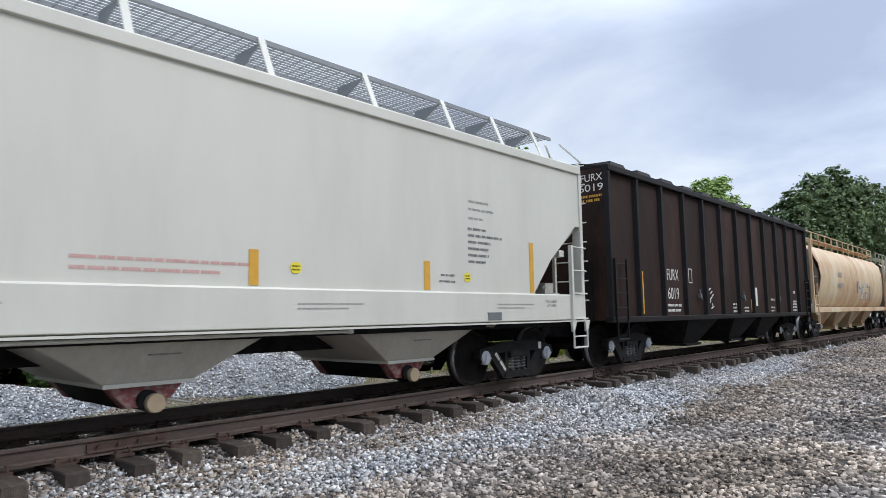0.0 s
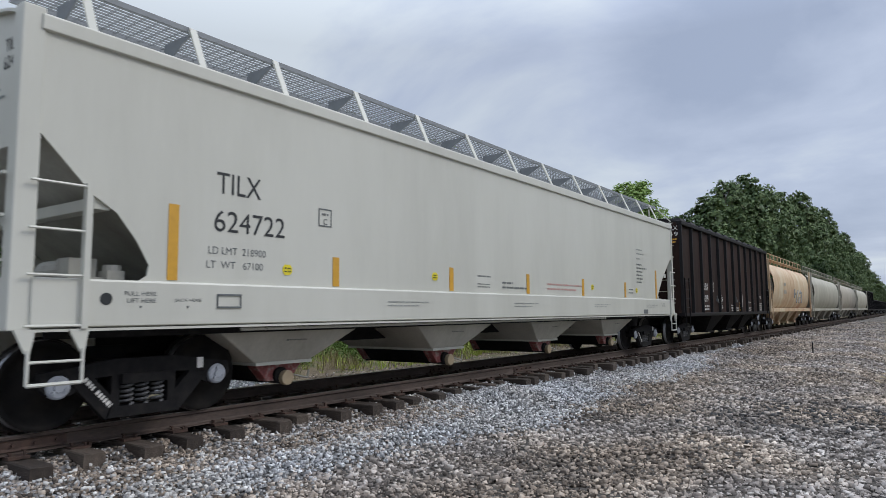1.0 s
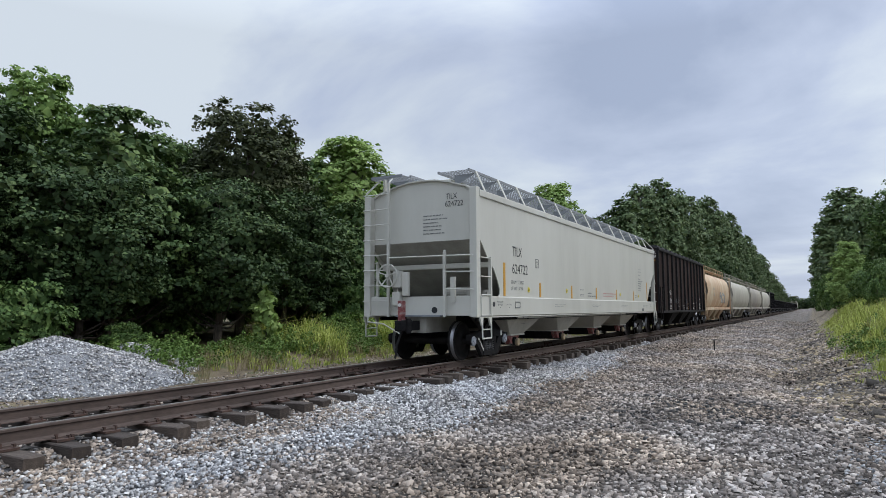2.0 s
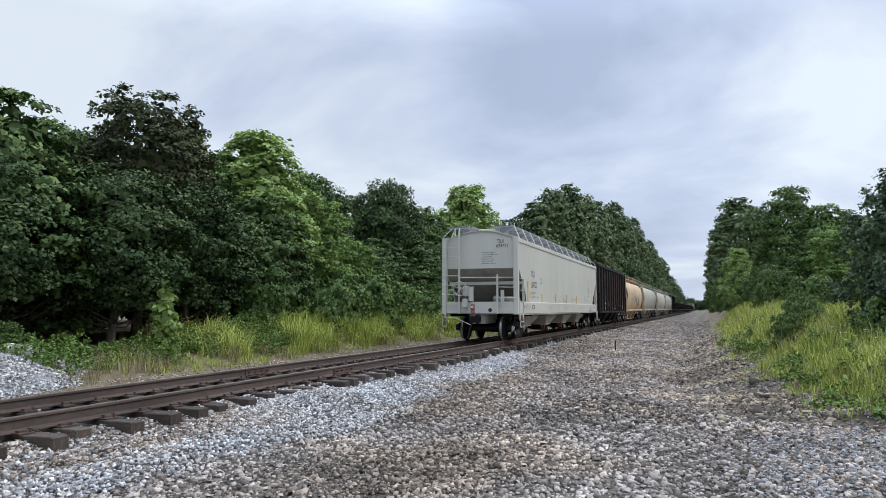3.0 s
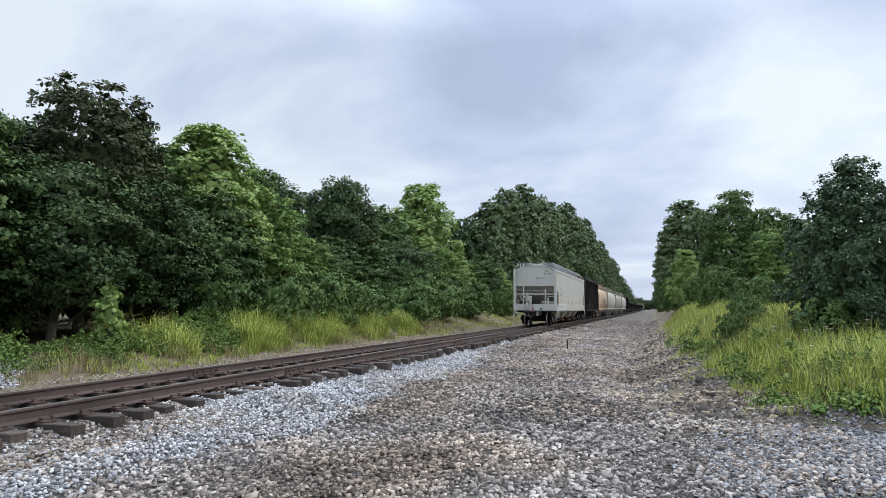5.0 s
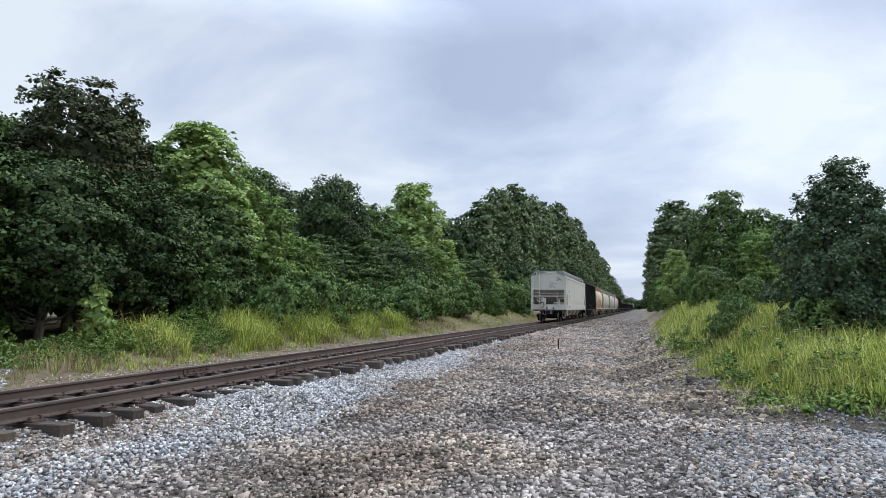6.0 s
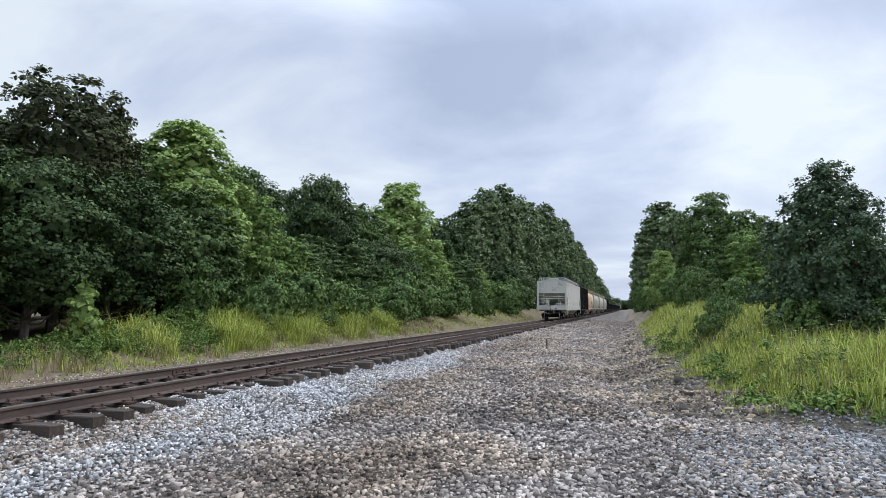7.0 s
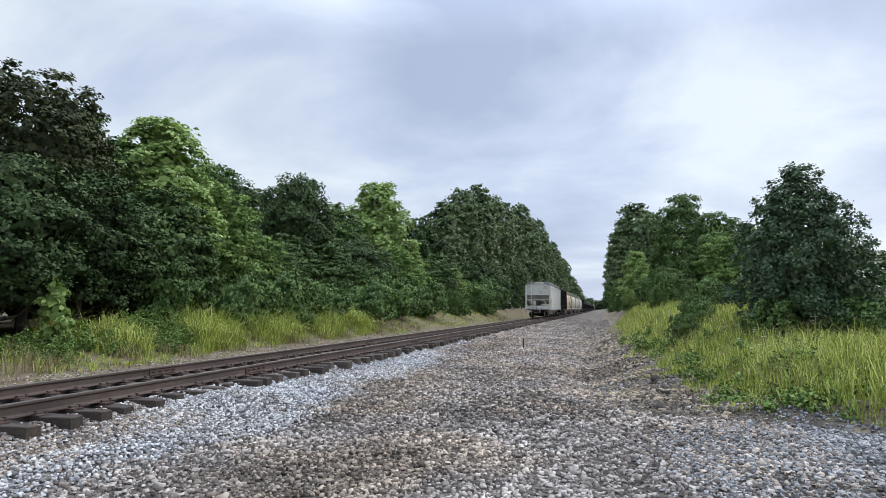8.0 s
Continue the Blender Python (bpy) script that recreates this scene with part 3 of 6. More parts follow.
keep = (np.abs(np.abs(x) - 0.753) > 0.12)
x, y = x[keep], y[keep]
x2, y2 = scatter(9000, 0.9, 2.3, 0.8, 9.0)
x3, y3 = scatter(11000, -5.6, -1.2, 2.5, 46, 1.5)
x, y = np.concatenate([x, x2, x3]), np.concatenate([y, y2, y3])
stones("track_bed_stone", np.stack([x, y, ground_z(x, y) + 0.008], -1), rs.uniform(0.035, 0.07, len(x)), GRAVEL, 12, "rust-stained ballast between and beyond the rails")
x, y = scatter(108000, 1.6, 10.6, 3.4, 46, 2.1)
y = y - rs.exponential(1.1, len(y)) * (rs.uniform(0, 1, len(y)) < 0.18) * (y < 6)
keep = (border(x, y) + rs.normal(0, 0.25, len(x)) < 0) & (x < bank_foot(y) + 1.0 + rs.normal(0, 0.4, len(x)))
x, y = x[keep], y[keep]
sz = rs.gamma(6.0, 0.0076, len(x)).clip(0.026, 0.085) * (1 + 0.018 * y)
xf, yf = rs.uniform(1.2, 9.0, 13000), 38 + 62 * rs.uniform(0, 1, 13000) ** 1.3
kf = xf < bank_foot(yf) + 0.6
x, y, sz = np.concatenate([x, xf[kf]]), np.concatenate([y, yf[kf]]), np.concatenate([sz, rs.uniform(0.07, 0.16, int(kf.sum()))])
stones("gravel", np.stack([x, y, ground_z(x, y) + rs.uniform(-0.004, 0.02, len(x))], -1), sz, GRAVEL, 13, "old brown and grey gravel of the trackside strip")
x, y = scatter(13000, 8.2, 14.0, 4.5, 12.4)
keep = ((x - 11.0) / 2.5) ** 2 + ((y - 8.7) / 3.3) ** 2 + rs.normal(0, 0.2, len(x)) < 1
x, y = x[keep], y[keep]
stones("clean_gravel", np.stack([x, y, ground_z(x, y) + 0.012], -1), rs.uniform(0.035, 0.08, len(x)), BANK_STONE, 14, "low heap of clean grey gravel at the foot of the bank")


def gravel_pile(cx, cy, r, h, n, seed):
    """A heap with a rounded top, clothed in stones."""
    rp = np.random.RandomState(seed)
    k = 26
    b = Build()
    rows = 9

    def top(x, y):
        d = np.hypot((x - cx), (y - cy) * 0.85) / r
        return ground_z(x, y) - 0.02 + h * np.clip(1 - d, 0, 1) ** 1.05 * (1 - 0.05 * np.exp(-(d / 0.10) ** 2)) + 0.05 * wave(x, y, 2.7, seed)

    for i in range(rows + 1):
        for j in range(k):
            a = 2 * math.pi * j / k
            x, y = cx + r * 1.03 * i / rows * math.cos(a), cy + r * 1.03 * i / rows * math.sin(a) / 0.85
            b.v.append((x, y, float(top(x, y)) - (0.08 if i == rows else 0)))
    for i in range(rows):
        for j in range(k):
            q = (j + 1) % k
            b.f.append((i * k + j, i * k + q, (i + 1) * k + q, (i + 1) * k + j))
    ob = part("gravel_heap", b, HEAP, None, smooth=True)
    tagged(ob, "heap of clean grey crushed stone beside the track", "gravel heap")
    a, rr = rp.uniform(0, 6.283, n), r * np.sqrt(rp.uniform(0, 1, n))
    x, y = cx + rr * np.cos(a), cy + rr * np.sin(a) / 0.85
    stones("pile_stone", np.stack([x, y, top(x, y) + 0.01], -1), rp.uniform(0.04, 0.085, n), BALLAST, seed + 20, "", ob)


gravel_pile(-7.3, 9.2, 2.75, 1.12, 8000, 1)
gravel_pile(-8.4, 11.9, 1.9, 0.62, 3600, 2)
gravel_pile(-6.8, 3.4, 2.1, 0.45, 3800, 3)
# ---------------------------------------------------------------- woods, shrubs, grass
def blades_of_leaves(rs, p, nrm, leaf, wide):
    """Leaves as small folded blades at the given points, facing their normals."""
    n = len(p)
    nrm = nrm / np.linalg.norm(nrm, axis=1, keepdims=True)
    t = np.cross(nrm, rs.normal(0, 1, (n, 3)))
    t /= np.linalg.norm(t, axis=1, keepdims=True)
    s = np.cross(nrm, t)
    ln = (leaf * rs.uniform(0.6, 1.35, n))[:, None]
    a, b = p - t * ln * 0.5, p + t * ln * 0.5 - nrm * ln * 0.14
    m1, m2 = p + s * ln * wide * 0.5 + nrm * ln * 0.09, p - s * ln * wide * 0.5 + nrm * ln * 0.09
    return np.stack([a, m1, b, m2], 1).reshape(-1, 3)


def unit(rs, n):
    d = rs.normal(0, 1, (n, 3))
    return d / np.linalg.norm(d, axis=1, keepdims=True)


def leaf_cloud(rs, clumps, per, leaf, flat=0.55, up=0.5, wide=0.6):
    """Leaves on the shells of loose clumps of twigs."""
    c = np.asarray(clumps)
    share = c[:, 3] ** 2 / (c[:, 3] ** 2).mean()
    idx = np.repeat(np.arange(len(c)), np.maximum(5, (per * share).astype(int)))
    d = unit(rs, len(idx))
    p = c[idx, :3] + d * (c[idx, 3] * rs.uniform(0.3, 1.08, len(idx)))[:, None] * (1, 1, flat)
    v = blades_of_leaves(rs, p, d * 0.55 + (0, 0, up) + rs.normal(0, 0.45, d.shape), leaf, wide)
    return v, np.arange(len(v))


def lobes_in(rs, n, height, radius, low, profile):
    """Middles of the crown's boughs, spread over its outline: x, y, z."""
    out = []
    for i in range(n):
        h = ((i + rs.uniform(0, 1)) / n) ** 0.9
        pr = float(np.interp(h, *zip(*profile))) * radius
        a = i * 2.399963 + rs.uniform(-0.6, 0.6)
        out.append((pr * math.cos(a), pr * math.sin(a), low + (height - low) * h))
    return np.array(out)


def crown_leaves(rs, lobes, big, height, radius, low, profile, clumps, per, leaf, flat, wide):
    """Twig clumps over the outline, swelling at each bough and sunk between boughs; each clump a dome of leaves."""
    ph, pw = zip(*profile)

    def on_outline(n):
        h = rs.uniform(0, 1, n * 3)
        h = h[rs.uniform(0, 1, n * 3) < 0.15 + 0.85 * np.interp(h, ph, pw)][:n]
        a = rs.uniform(0, 6.283, len(h))
        pr = np.interp(h, ph, pw) * radius
        e = np.stack([pr * np.cos(a), pr * np.sin(a), low + (height - low) * h], -1)
        axis = np.stack([0 * h, 0 * h, e[:, 2] - 1.1 * radius * np.maximum(0, h - 0.45)], -1)
        gap = np.linalg.norm(e[:, None] - lobes[None], axis=2)
        near = gap.argmin(1)
        swell = np.sqrt(np.clip(1 - (gap.min(1) / big) ** 2, 0, 1))
        return e, axis, near, swell

    e, axis, near, swell = on_outline(clumps)
    c = axis + (e - axis) * ((0.57 + 0.43 * swell) * rs.uniform(0.88, 1.06, len(e)))[:, None]
    d = (e - axis) / np.linalg.norm(e - axis, axis=1, keepdims=True) * 0.7 + (e - lobes[near]) / big * 0.6 + (0, 0, 0.15)
    d /= np.linalg.norm(d, axis=1, keepdims=True)
    rc = big * rs.uniform(0.26, 0.52, len(e))
    ci = np.repeat(np.arange(len(e)), np.maximum(4, per * rc ** 2 / (rc ** 2).mean()).astype(int))
    f = unit(rs, len(ci))
    bad = (f * (d[ci] + (0, 0, 0.4))).sum(1) < -0.15
    f[bad] *= -1
    p = c[ci] + f * (rc[ci] * rs.uniform(0.25, 1.2, len(ci)))[:, None] * (1, 1, flat)
    v = blades_of_leaves(rs, p, f * 0.5 + d[ci] * 0.35 + (0, 0, 0.38) + rs.normal(0, 0.42, f.shape), leaf, wide)
    # inner leaves
    e, axis, near, swell = on_outline(int(0.15 * clumps * per))
    q = axis + (e - axis) * (rs.uniform(0.40, 0.62, len(e)) + 0.16 * swell)[:, None]
    v2 = blades_of_leaves(rs, q, (e - axis) / radius + rs.normal(0, 0.4, e.shape), leaf * 1.9, 0.8)
    v = np.concatenate([v, v2])
    return v, np.arange(len(v))


OVAL = [(0, 0.6), (0.25, 0.95), (0.5, 1.0), (0.75, 0.85), (0.9, 0.56), (1, 0.16)]
SPIRE = [(0, 0.8), (0.25, 1.0), (0.55, 0.82), (0.8, 0.54), (1, 0.16)]
DOME = [(0, 0.85), (0.4, 1.0), (0.75, 0.8), (1, 0.25)]
FULL = [(0, 1.0), (0.3, 1.0), (0.6, 0.94), (0.85, 0.66), (1, 0.16)]


def tree(name, seed, height, radius, low, lobes, clumps, per, leaf, mat, profile, big, label, category="tree", trunk_r=0.16, flat=0.7, stems=1, wide=0.75):
    """A tapered trunk with a limb to each lobe, and a crown of separate leaves."""
    rs = np.random.RandomState(seed)
    top = new(name)
    tagged(top, label, category)
    lb = lobes_in(rs, lobes, height, radius, low, profile)
    b = Build()
    for s in range(stems):
        lean = rs.normal(0, 0.04 * height, 2) if stems == 1 else rs.normal(0, radius * 0.35, 2)
        pts = [Vector((lean[0] * q + 0.12 * math.sin(3 * q + seed) * min(1, 8 * q), lean[1] * q, height * (0.93 if stems == 1 else 0.7) * q - (0.25 if q == 0 else 0))) for q in (0, 0.15, 0.35, 0.6, 0.82, 1)]
        rad = [trunk_r * r for r in (1.35, 1, 0.8, 0.55, 0.3, 0.08)]
        for i in range(5):
            b.tube(pts[i], pts[i + 1], rad[i], 7, rad[i + 1])
    for c in lb[::max(1, len(lb) // 22)]:
        z = max(0.12 * height, c[2] - 0.5 * math.hypot(c[0], c[1]) - 0.1 * height)
        q = z / (height * 0.93)
        p0 = Vector((lean[0] * q, lean[1] * q, z))
        end = Vector((c[0] * 0.7, c[1] * 0.7, c[2] - 0.03 * height))
        mid = (p0 + end) * 0.5 + Vector((0, 0, -0.04 * height))
        b.tube(p0, mid, trunk_r * 0.36, 5, trunk_r * 0.22); b.tube(mid, end, trunk_r * 0.22, 5, trunk_r * 0.05)
    part("trunk", b, BARK, top, smooth=True)
    v, loops = crown_leaves(rs, lb, big, height, radius, low, profile, clumps, per, leaf, flat, wide)
    v[:, :2] *= radius / np.percentile(np.hypot(v[:, 0], v[:, 1]), 97)
    top_z = np.percentile(v[:, 2], 99.8)
    v[:, 2] = np.where(v[:, 2] > low, low + (v[:, 2] - low) * (height - low) / (top_z - low), v[:, 2])
    part("crown", stuff_mesh("crown", v, loops, 4, mat), mat, top)
    return top


def plant(src, x, y, scale, sz=None, turn=0.0, sink=0.05, first=False):
    m = Matrix.LocRotScale((x, y, float(ground_z(x, y)) - sink), Euler((0, 0, radians(turn))), (scale, scale, sz or scale))
    if first:
        src.matrix_basis = m
        return src
    own = src.scale
    return copy_thing(src, m @ Matrix.Diagonal((1 / own[0], 1 / own[1], 1 / own[2], 1)))


wood = random.Random(21)
# one of each kind, each then repeated at other sizes and turns
KINDS = {
    "oak_a": tree("oak_tree", 1, 10, 3.3, 2.2, 34, 360, 48, 0.19, LEAF_OAK, OVAL, 1.25, "dark green broadleaf tree with dense foliage at the wood's edge"),
    "oak_b": tree("oak_tree", 2, 10, 3.0, 0.8, 34, 360, 48, 0.19, LEAF_MID, FULL, 1.15, "mid-green broadleaf tree leafy down to the ground"),
    "olive": tree("oak_tree", 3, 10, 2.7, 1.6, 60, 480, 42, 0.15, LEAF_OLIVE, [(0, 0.5), (0.2, 0.9), (0.45, 1.0), (0.6, 0.92), (0.72, 0.9), (0.9, 0.62), (1, 0.26)], 0.85, "tall olive-green oak with tufted uneven crown"),
    "poplar": tree("tulip_poplar_tree", 4, 10, 2.5, 1.2, 40, 340, 48, 0.19, LEAF_POPLAR, SPIRE, 0.9, "bright light-green tulip poplar with pointed crown", flat=0.9),
    "front": tree("sweetgum_tree", 14, 10, 3.1, 2.1, 34, 330, 48, 0.21, LEAF_FRONT, FULL, 1.15, "leafy green tree with layered boughs along the verge", flat=0.45),
    "bright": tree("sweetgum_tree", 15, 10, 3.0, 0.9, 34, 320, 48, 0.20, LEAF_POPLAR_DULL, FULL, 1.1, "light yellow-green young tree with layered boughs", flat=0.5),
    "shrub": tree("shrub", 5, 3.0, 1.7, 0.2, 18, 110, 40, 0.14, LEAF_MID, FULL, 0.7, "green leafy shrub at the wood's foot", "shrub", 0.05, stems=3),
    "vine": tree("vine_covered_shrub", 6, 2.4, 2.6, 0.1, 24, 150, 44, 0.17, LEAF_MID, DOME, 0.85, "mound of broad-leaved vines over low bushes", "shrub", 0.05, 0.6, 3),
    "far": tree("oak_tree", 7, 10, 3.6, 0.4, 28, 200, 28, 0.36, LEAF_OAK, FULL, 1.4, "distant dark green forest tree"),
    "far_b": tree("oak_tree", 8, 10, 3.3, 0.4, 28, 200, 28, 0.36, LEAF_FOREST, OVAL, 1.3, "distant mid-green forest tree"),
    "tall": tree("forest_tree", 16, 24, 4.7, 3.0, 40, 280, 24, 0.62, LEAF_FOREST, OVAL, 2.4, "distant tall dark green forest tree", trunk_r=0.3),
    "tall_b": tree("forest_tree", 17, 24, 4.4, 3.0, 40, 280, 24, 0.62, LEAF_FOREST, FULL, 2.3, "distant tall mid-green forest tree", trunk_r=0.3),
}
MODEL_HEIGHT, MODEL_WIDTH = {"tall": 24.0, "tall_b": 24.0}, {"tall": 0.76, "tall_b": 0.76}
PLAN = [
    # wood left of the track: tall trees that make the skyline: kind, x, y, width scale, height in metres
    ("olive", -13.0, 20.2, 1.15, 10.2), ("poplar", -13.2, 27.8, 1.4, 10.4), ("oak_b", -15.5, 24.6, 1.05, 10.2), ("oak_a", -16.5, 38.0, 0.9, 10.0), ("oak_b", -14.0, 33.5, 0.8, 9.4),
    ("oak_a", -15.0, 45.8, 0.95, 11.3), ("far_b", -17.5, 52.0, 0.8, 10.6), ("poplar", -20.6, 80.4, 2.2, 17.3), ("oak_b", -18.0, 62.0, 1.1, 11.0), ("far", -19.0, 94.0, 1.1, 14.6),
    ("front", -12.5, 14.0, 1.0, 8.2), ("oak_a", -14.0, 9.0, 1.05, 8.6), ("bright", -14.5, 12.2, 0.9, 9.3), ("oak_b", -14.8, 17.0, 1.0, 8.3), ("oak_a", -18.0, 21.6, 1.0, 9.3), ("far", -12.5, 3.5, 1.1, 9.0), ("far_b", -13.5, -3.0, 1.2, 9.6), ("far", -12.0, -9.0, 1.2, 10.0),
    # lower front of the wood
    ("oak_a", -10.8, 17.0, 0.80, 6.2), ("oak_a", -11.2, 21.0, 0.80, 6.4), ("front", -10.8, 25.2, 0.75, 6.4), ("bright", -11.4, 30.0, 0.9, 7.2), ("bright", -11.0, 34.0, 0.62, 5.2),
    ("front", -12.5, 39.5, 0.85, 6.0), ("front", -12.0, 46.0, 0.9, 6.4), ("oak_a", -12.5, 53.0, 0.95, 6.8), ("bright", -11.5, 60.0, 0.95, 7.0), ("poplar", -11.8, 66.5, 1.0, 7.0), ("front", -11.0, 74.0, 1.0, 7.4), ("poplar", -10.6, 80.0, 0.9, 6.2),
    ("oak_a", -11.2, 12.0, 0.8, 6.0), ("oak_b", -11.5, 7.0, 0.85, 6.0), ("far", -12.0, 0.5, 0.9, 6.4),
    # dense dark wood behind
    ("far", -19.0, 2.0, 1.3, 9.5), ("far", -19.0, 10.0, 1.2, 9.8), ("far", -20.0, 17.0, 1.2, 9.6), ("far", -19.5, 31.0, 1.2, 10.5), ("far", -22.0, 40.0, 1.2, 11.0), ("far", -22.0, 49.0, 1.2, 11.6), ("far", -22.0, 60.0, 1.3, 12.4), ("far_b", -23.0, 71.0, 1.3, 13.2),
    ("far", -27.0, 6.0, 1.4, 9.0), ("far", -28.0, 15.0, 1.4, 9.0), ("far", -28.0, 25.0, 1.4, 9.5), ("far", -28.0, 36.0, 1.4, 9.5), ("far", -29.0, 50.0, 1.5, 10.5), ("far", -24.0, 24.0, 1.3, 9.5), ("far", -29.0, 66.0, 1.5, 11.0), ("far", -25.0, 84.0, 1.4, 13.0),
    # further along: the wood closes in and grows taller
    ("far", -15.5, 87.0, 1.0, 12.6), ("tall_b", -16.0, 99.0, 1.2, 17.6), ("tall", -16.0, 111.0, 1.2, 21.6), ("tall_b", -15.5, 124.0, 1.35, 24.8), ("tall", -15.5, 138.0, 1.35, 25.2), ("tall_b", -15.0, 153.0, 1.35, 26.0), ("tall", -13.6, 170.0, 1.35, 28.0),
    ("tall_b", -12.8, 188.0, 1.25, 27.0), ("tall", -12.4, 206.0, 1.2, 28.6), ("tall_b", -12.0, 228.0, 1.2, 27.0), ("tall", -11.8, 255.0, 1.2, 26.5), ("tall_b", -11.4, 285.0, 1.2, 25.5), ("tall", -11.4, 320.0, 1.3, 25.0), ("tall_b", -12.5, 362.0, 1.3, 23.0), ("tall", -12.0, 415.0, 1.4, 21.0), ("tall_b", -11.0, 480.0, 1.4, 18.0),
    ("far", -10.0, 96.0, 0.8, 8.0), ("far_b", -9.8, 110.0, 0.8, 8.6), ("far", -9.8, 126.0, 0.8, 9.4), ("far_b", -9.6, 144.0, 0.8, 10.5), ("far", -9.6, 166.0, 0.9, 12.5), ("far_b", -9.4, 195.0, 0.9, 14.0), ("far", -9.4, 235.0, 0.9, 14.0),
    ("far", -5.5, 640.0, 2.0, 11.0), ("far_b", 2.0, 650.0, 2.2, 9.0), ("far", 9.0, 640.0, 2.2, 10.0), ("far_b", 16.0, 600.0, 2.4, 12.0), ("far", -14.0, 600.0, 2.4, 15.0), ("far", 12.0, 430.0, 1.6, 14.0),
    # right of the track
    ("tall_b", 12.6, 104.0, 1.3, 17.4), ("far_b", 13.9, 84.0, 0.95, 13.0), ("oak_b", 15.4, 67.0, 1.15, 12.4), ("oak_b", 17.0, 60.0, 0.9, 9.6), ("far_b", 19.0, 64.0, 1.0, 9.6), ("tall", 12.2, 140.0, 1.1, 18.5), ("tall_b", 12.0, 180.0, 1.2, 20.0), ("tall", 13.0, 240.0, 1.3, 16.5), ("far", 12.5, 330.0, 1.4, 15.5),
    ("poplar", 10.6, 58.0, 0.62, 6.2), ("oak_b", 12.8, 55.0, 0.6, 4.6), ("bright", 14.4, 38.5, 0.55, 5.4), ("poplar", 15.6, 36.5, 0.55, 5.5), ("oak_b", 17.6, 43.0, 0.8, 5.6), ("far_b", 20.5, 46.0, 1.0, 5.2), ("oak_b", 18.8, 25.5, 0.7, 3.2), ("oak_b", 21.5, 29.0, 0.8, 3.8),
    ("far_b", 24.0, 38.0, 1.1, 4.4), ("far_b", 22.5, 56.0, 1.1, 7.0), ("far_b", 28.0, 60.0, 1.4, 6.4), ("far", 19.5, 19.0, 0.8, 2.6),
]
used = set()
for kind, x, y, w, h in PLAN:
    src = KINDS[kind]
    plant(src, x, y, w * MODEL_WIDTH.get(kind, 1.0), (h - float(ground_z(x, y))) / MODEL_HEIGHT.get(kind, 10.0), wood.uniform(0, 360), 0.1, kind not in used)
    used.add(kind)
SHRUBS = [("vine", -8.9, 27.5, 0.9, 1.2), ("vine", -9.2, 32.0, 1.1, 1.35), ("vine", -9.4, 36.6, 1.0, 1.0), ("vine", -8.8, 43.0, 1.2, 1.3), ("vine", -9.6, 50.0, 1.3, 1.7), ("shrub", -9.6, 24.0, 0.9, 1.0), 
          ("shrub", -9.6, 12.6, 0.45, 0.4), ("shrub", -9.8, 9.6, 0.8, 0.8), ("shrub", -9.6, 6.0, 0.9, 0.8), ("shrub", -9.8, 2.0, 0.9, 0.8), ("shrub", -8.4, 57.0, 0.9, 0.9), ("vine", -9.0, 58.0, 1.3, 1.5), ("shrub", -7.6, 70.0, 0.9, 1.0), ("shrub", -7.4, 86.0, 1.1, 1.1), ("vine", -9.0, 92.0, 1.6, 2.0),
          ("shrub", 10.3, 22.0, 0.30, 0.36), ("shrub", 11.3, 26.5, 0.4, 0.4), ("shrub", 12.4, 32.5, 0.62, 0.62), ("shrub", 11.2, 41.0, 0.62, 0.85), ("shrub", 11.4, 52.0, 0.7, 0.8), ("shrub", 10.2, 72.0, 1.0, 1.2), ("shrub", 9.8, 95.0, 1.2, 1.3), ("shrub", 15.5, 27.0, 0.9, 0.9), ("shrub", 13.9, 25.2, 0.5, 0.6), ("shrub", 16.5, 21.5, 0.8, 0.7), ("shrub", 18.0, 16.5, 0.9, 0.7), ("shrub", 12.3, 19.4, 0.5, 0.42), ("shrub", 14.6, 18.9, 0.62, 0.46), ("shrub", 10.9, 24.0, 0.34, 0.4)]
for kind, x, y, w, h in SHRUBS:
    src = KINDS[kind]
    plant(src, x, y, w, h, wood.uniform(0, 360), 0.1, kind not in used)
    used.add(kind)

pear = tree("pear_tree", 9, 5.0, 1.95, 0.3, 80, 760, 38, 0.085, LEAF_PEAR, [(0, 0.9), (0.2, 1.0), (0.45, 0.95), (0.65, 0.72), (0.85, 0.38), (1, 0.03)], 0.42,
            "dark glossy-leaved pear tree with upright oval crown on the bank", trunk_r=0.10, stems=3, flat=0.9)
plant(pear, 13.3, 20.6, 1.02, 1.0, 30, 0.1, True)


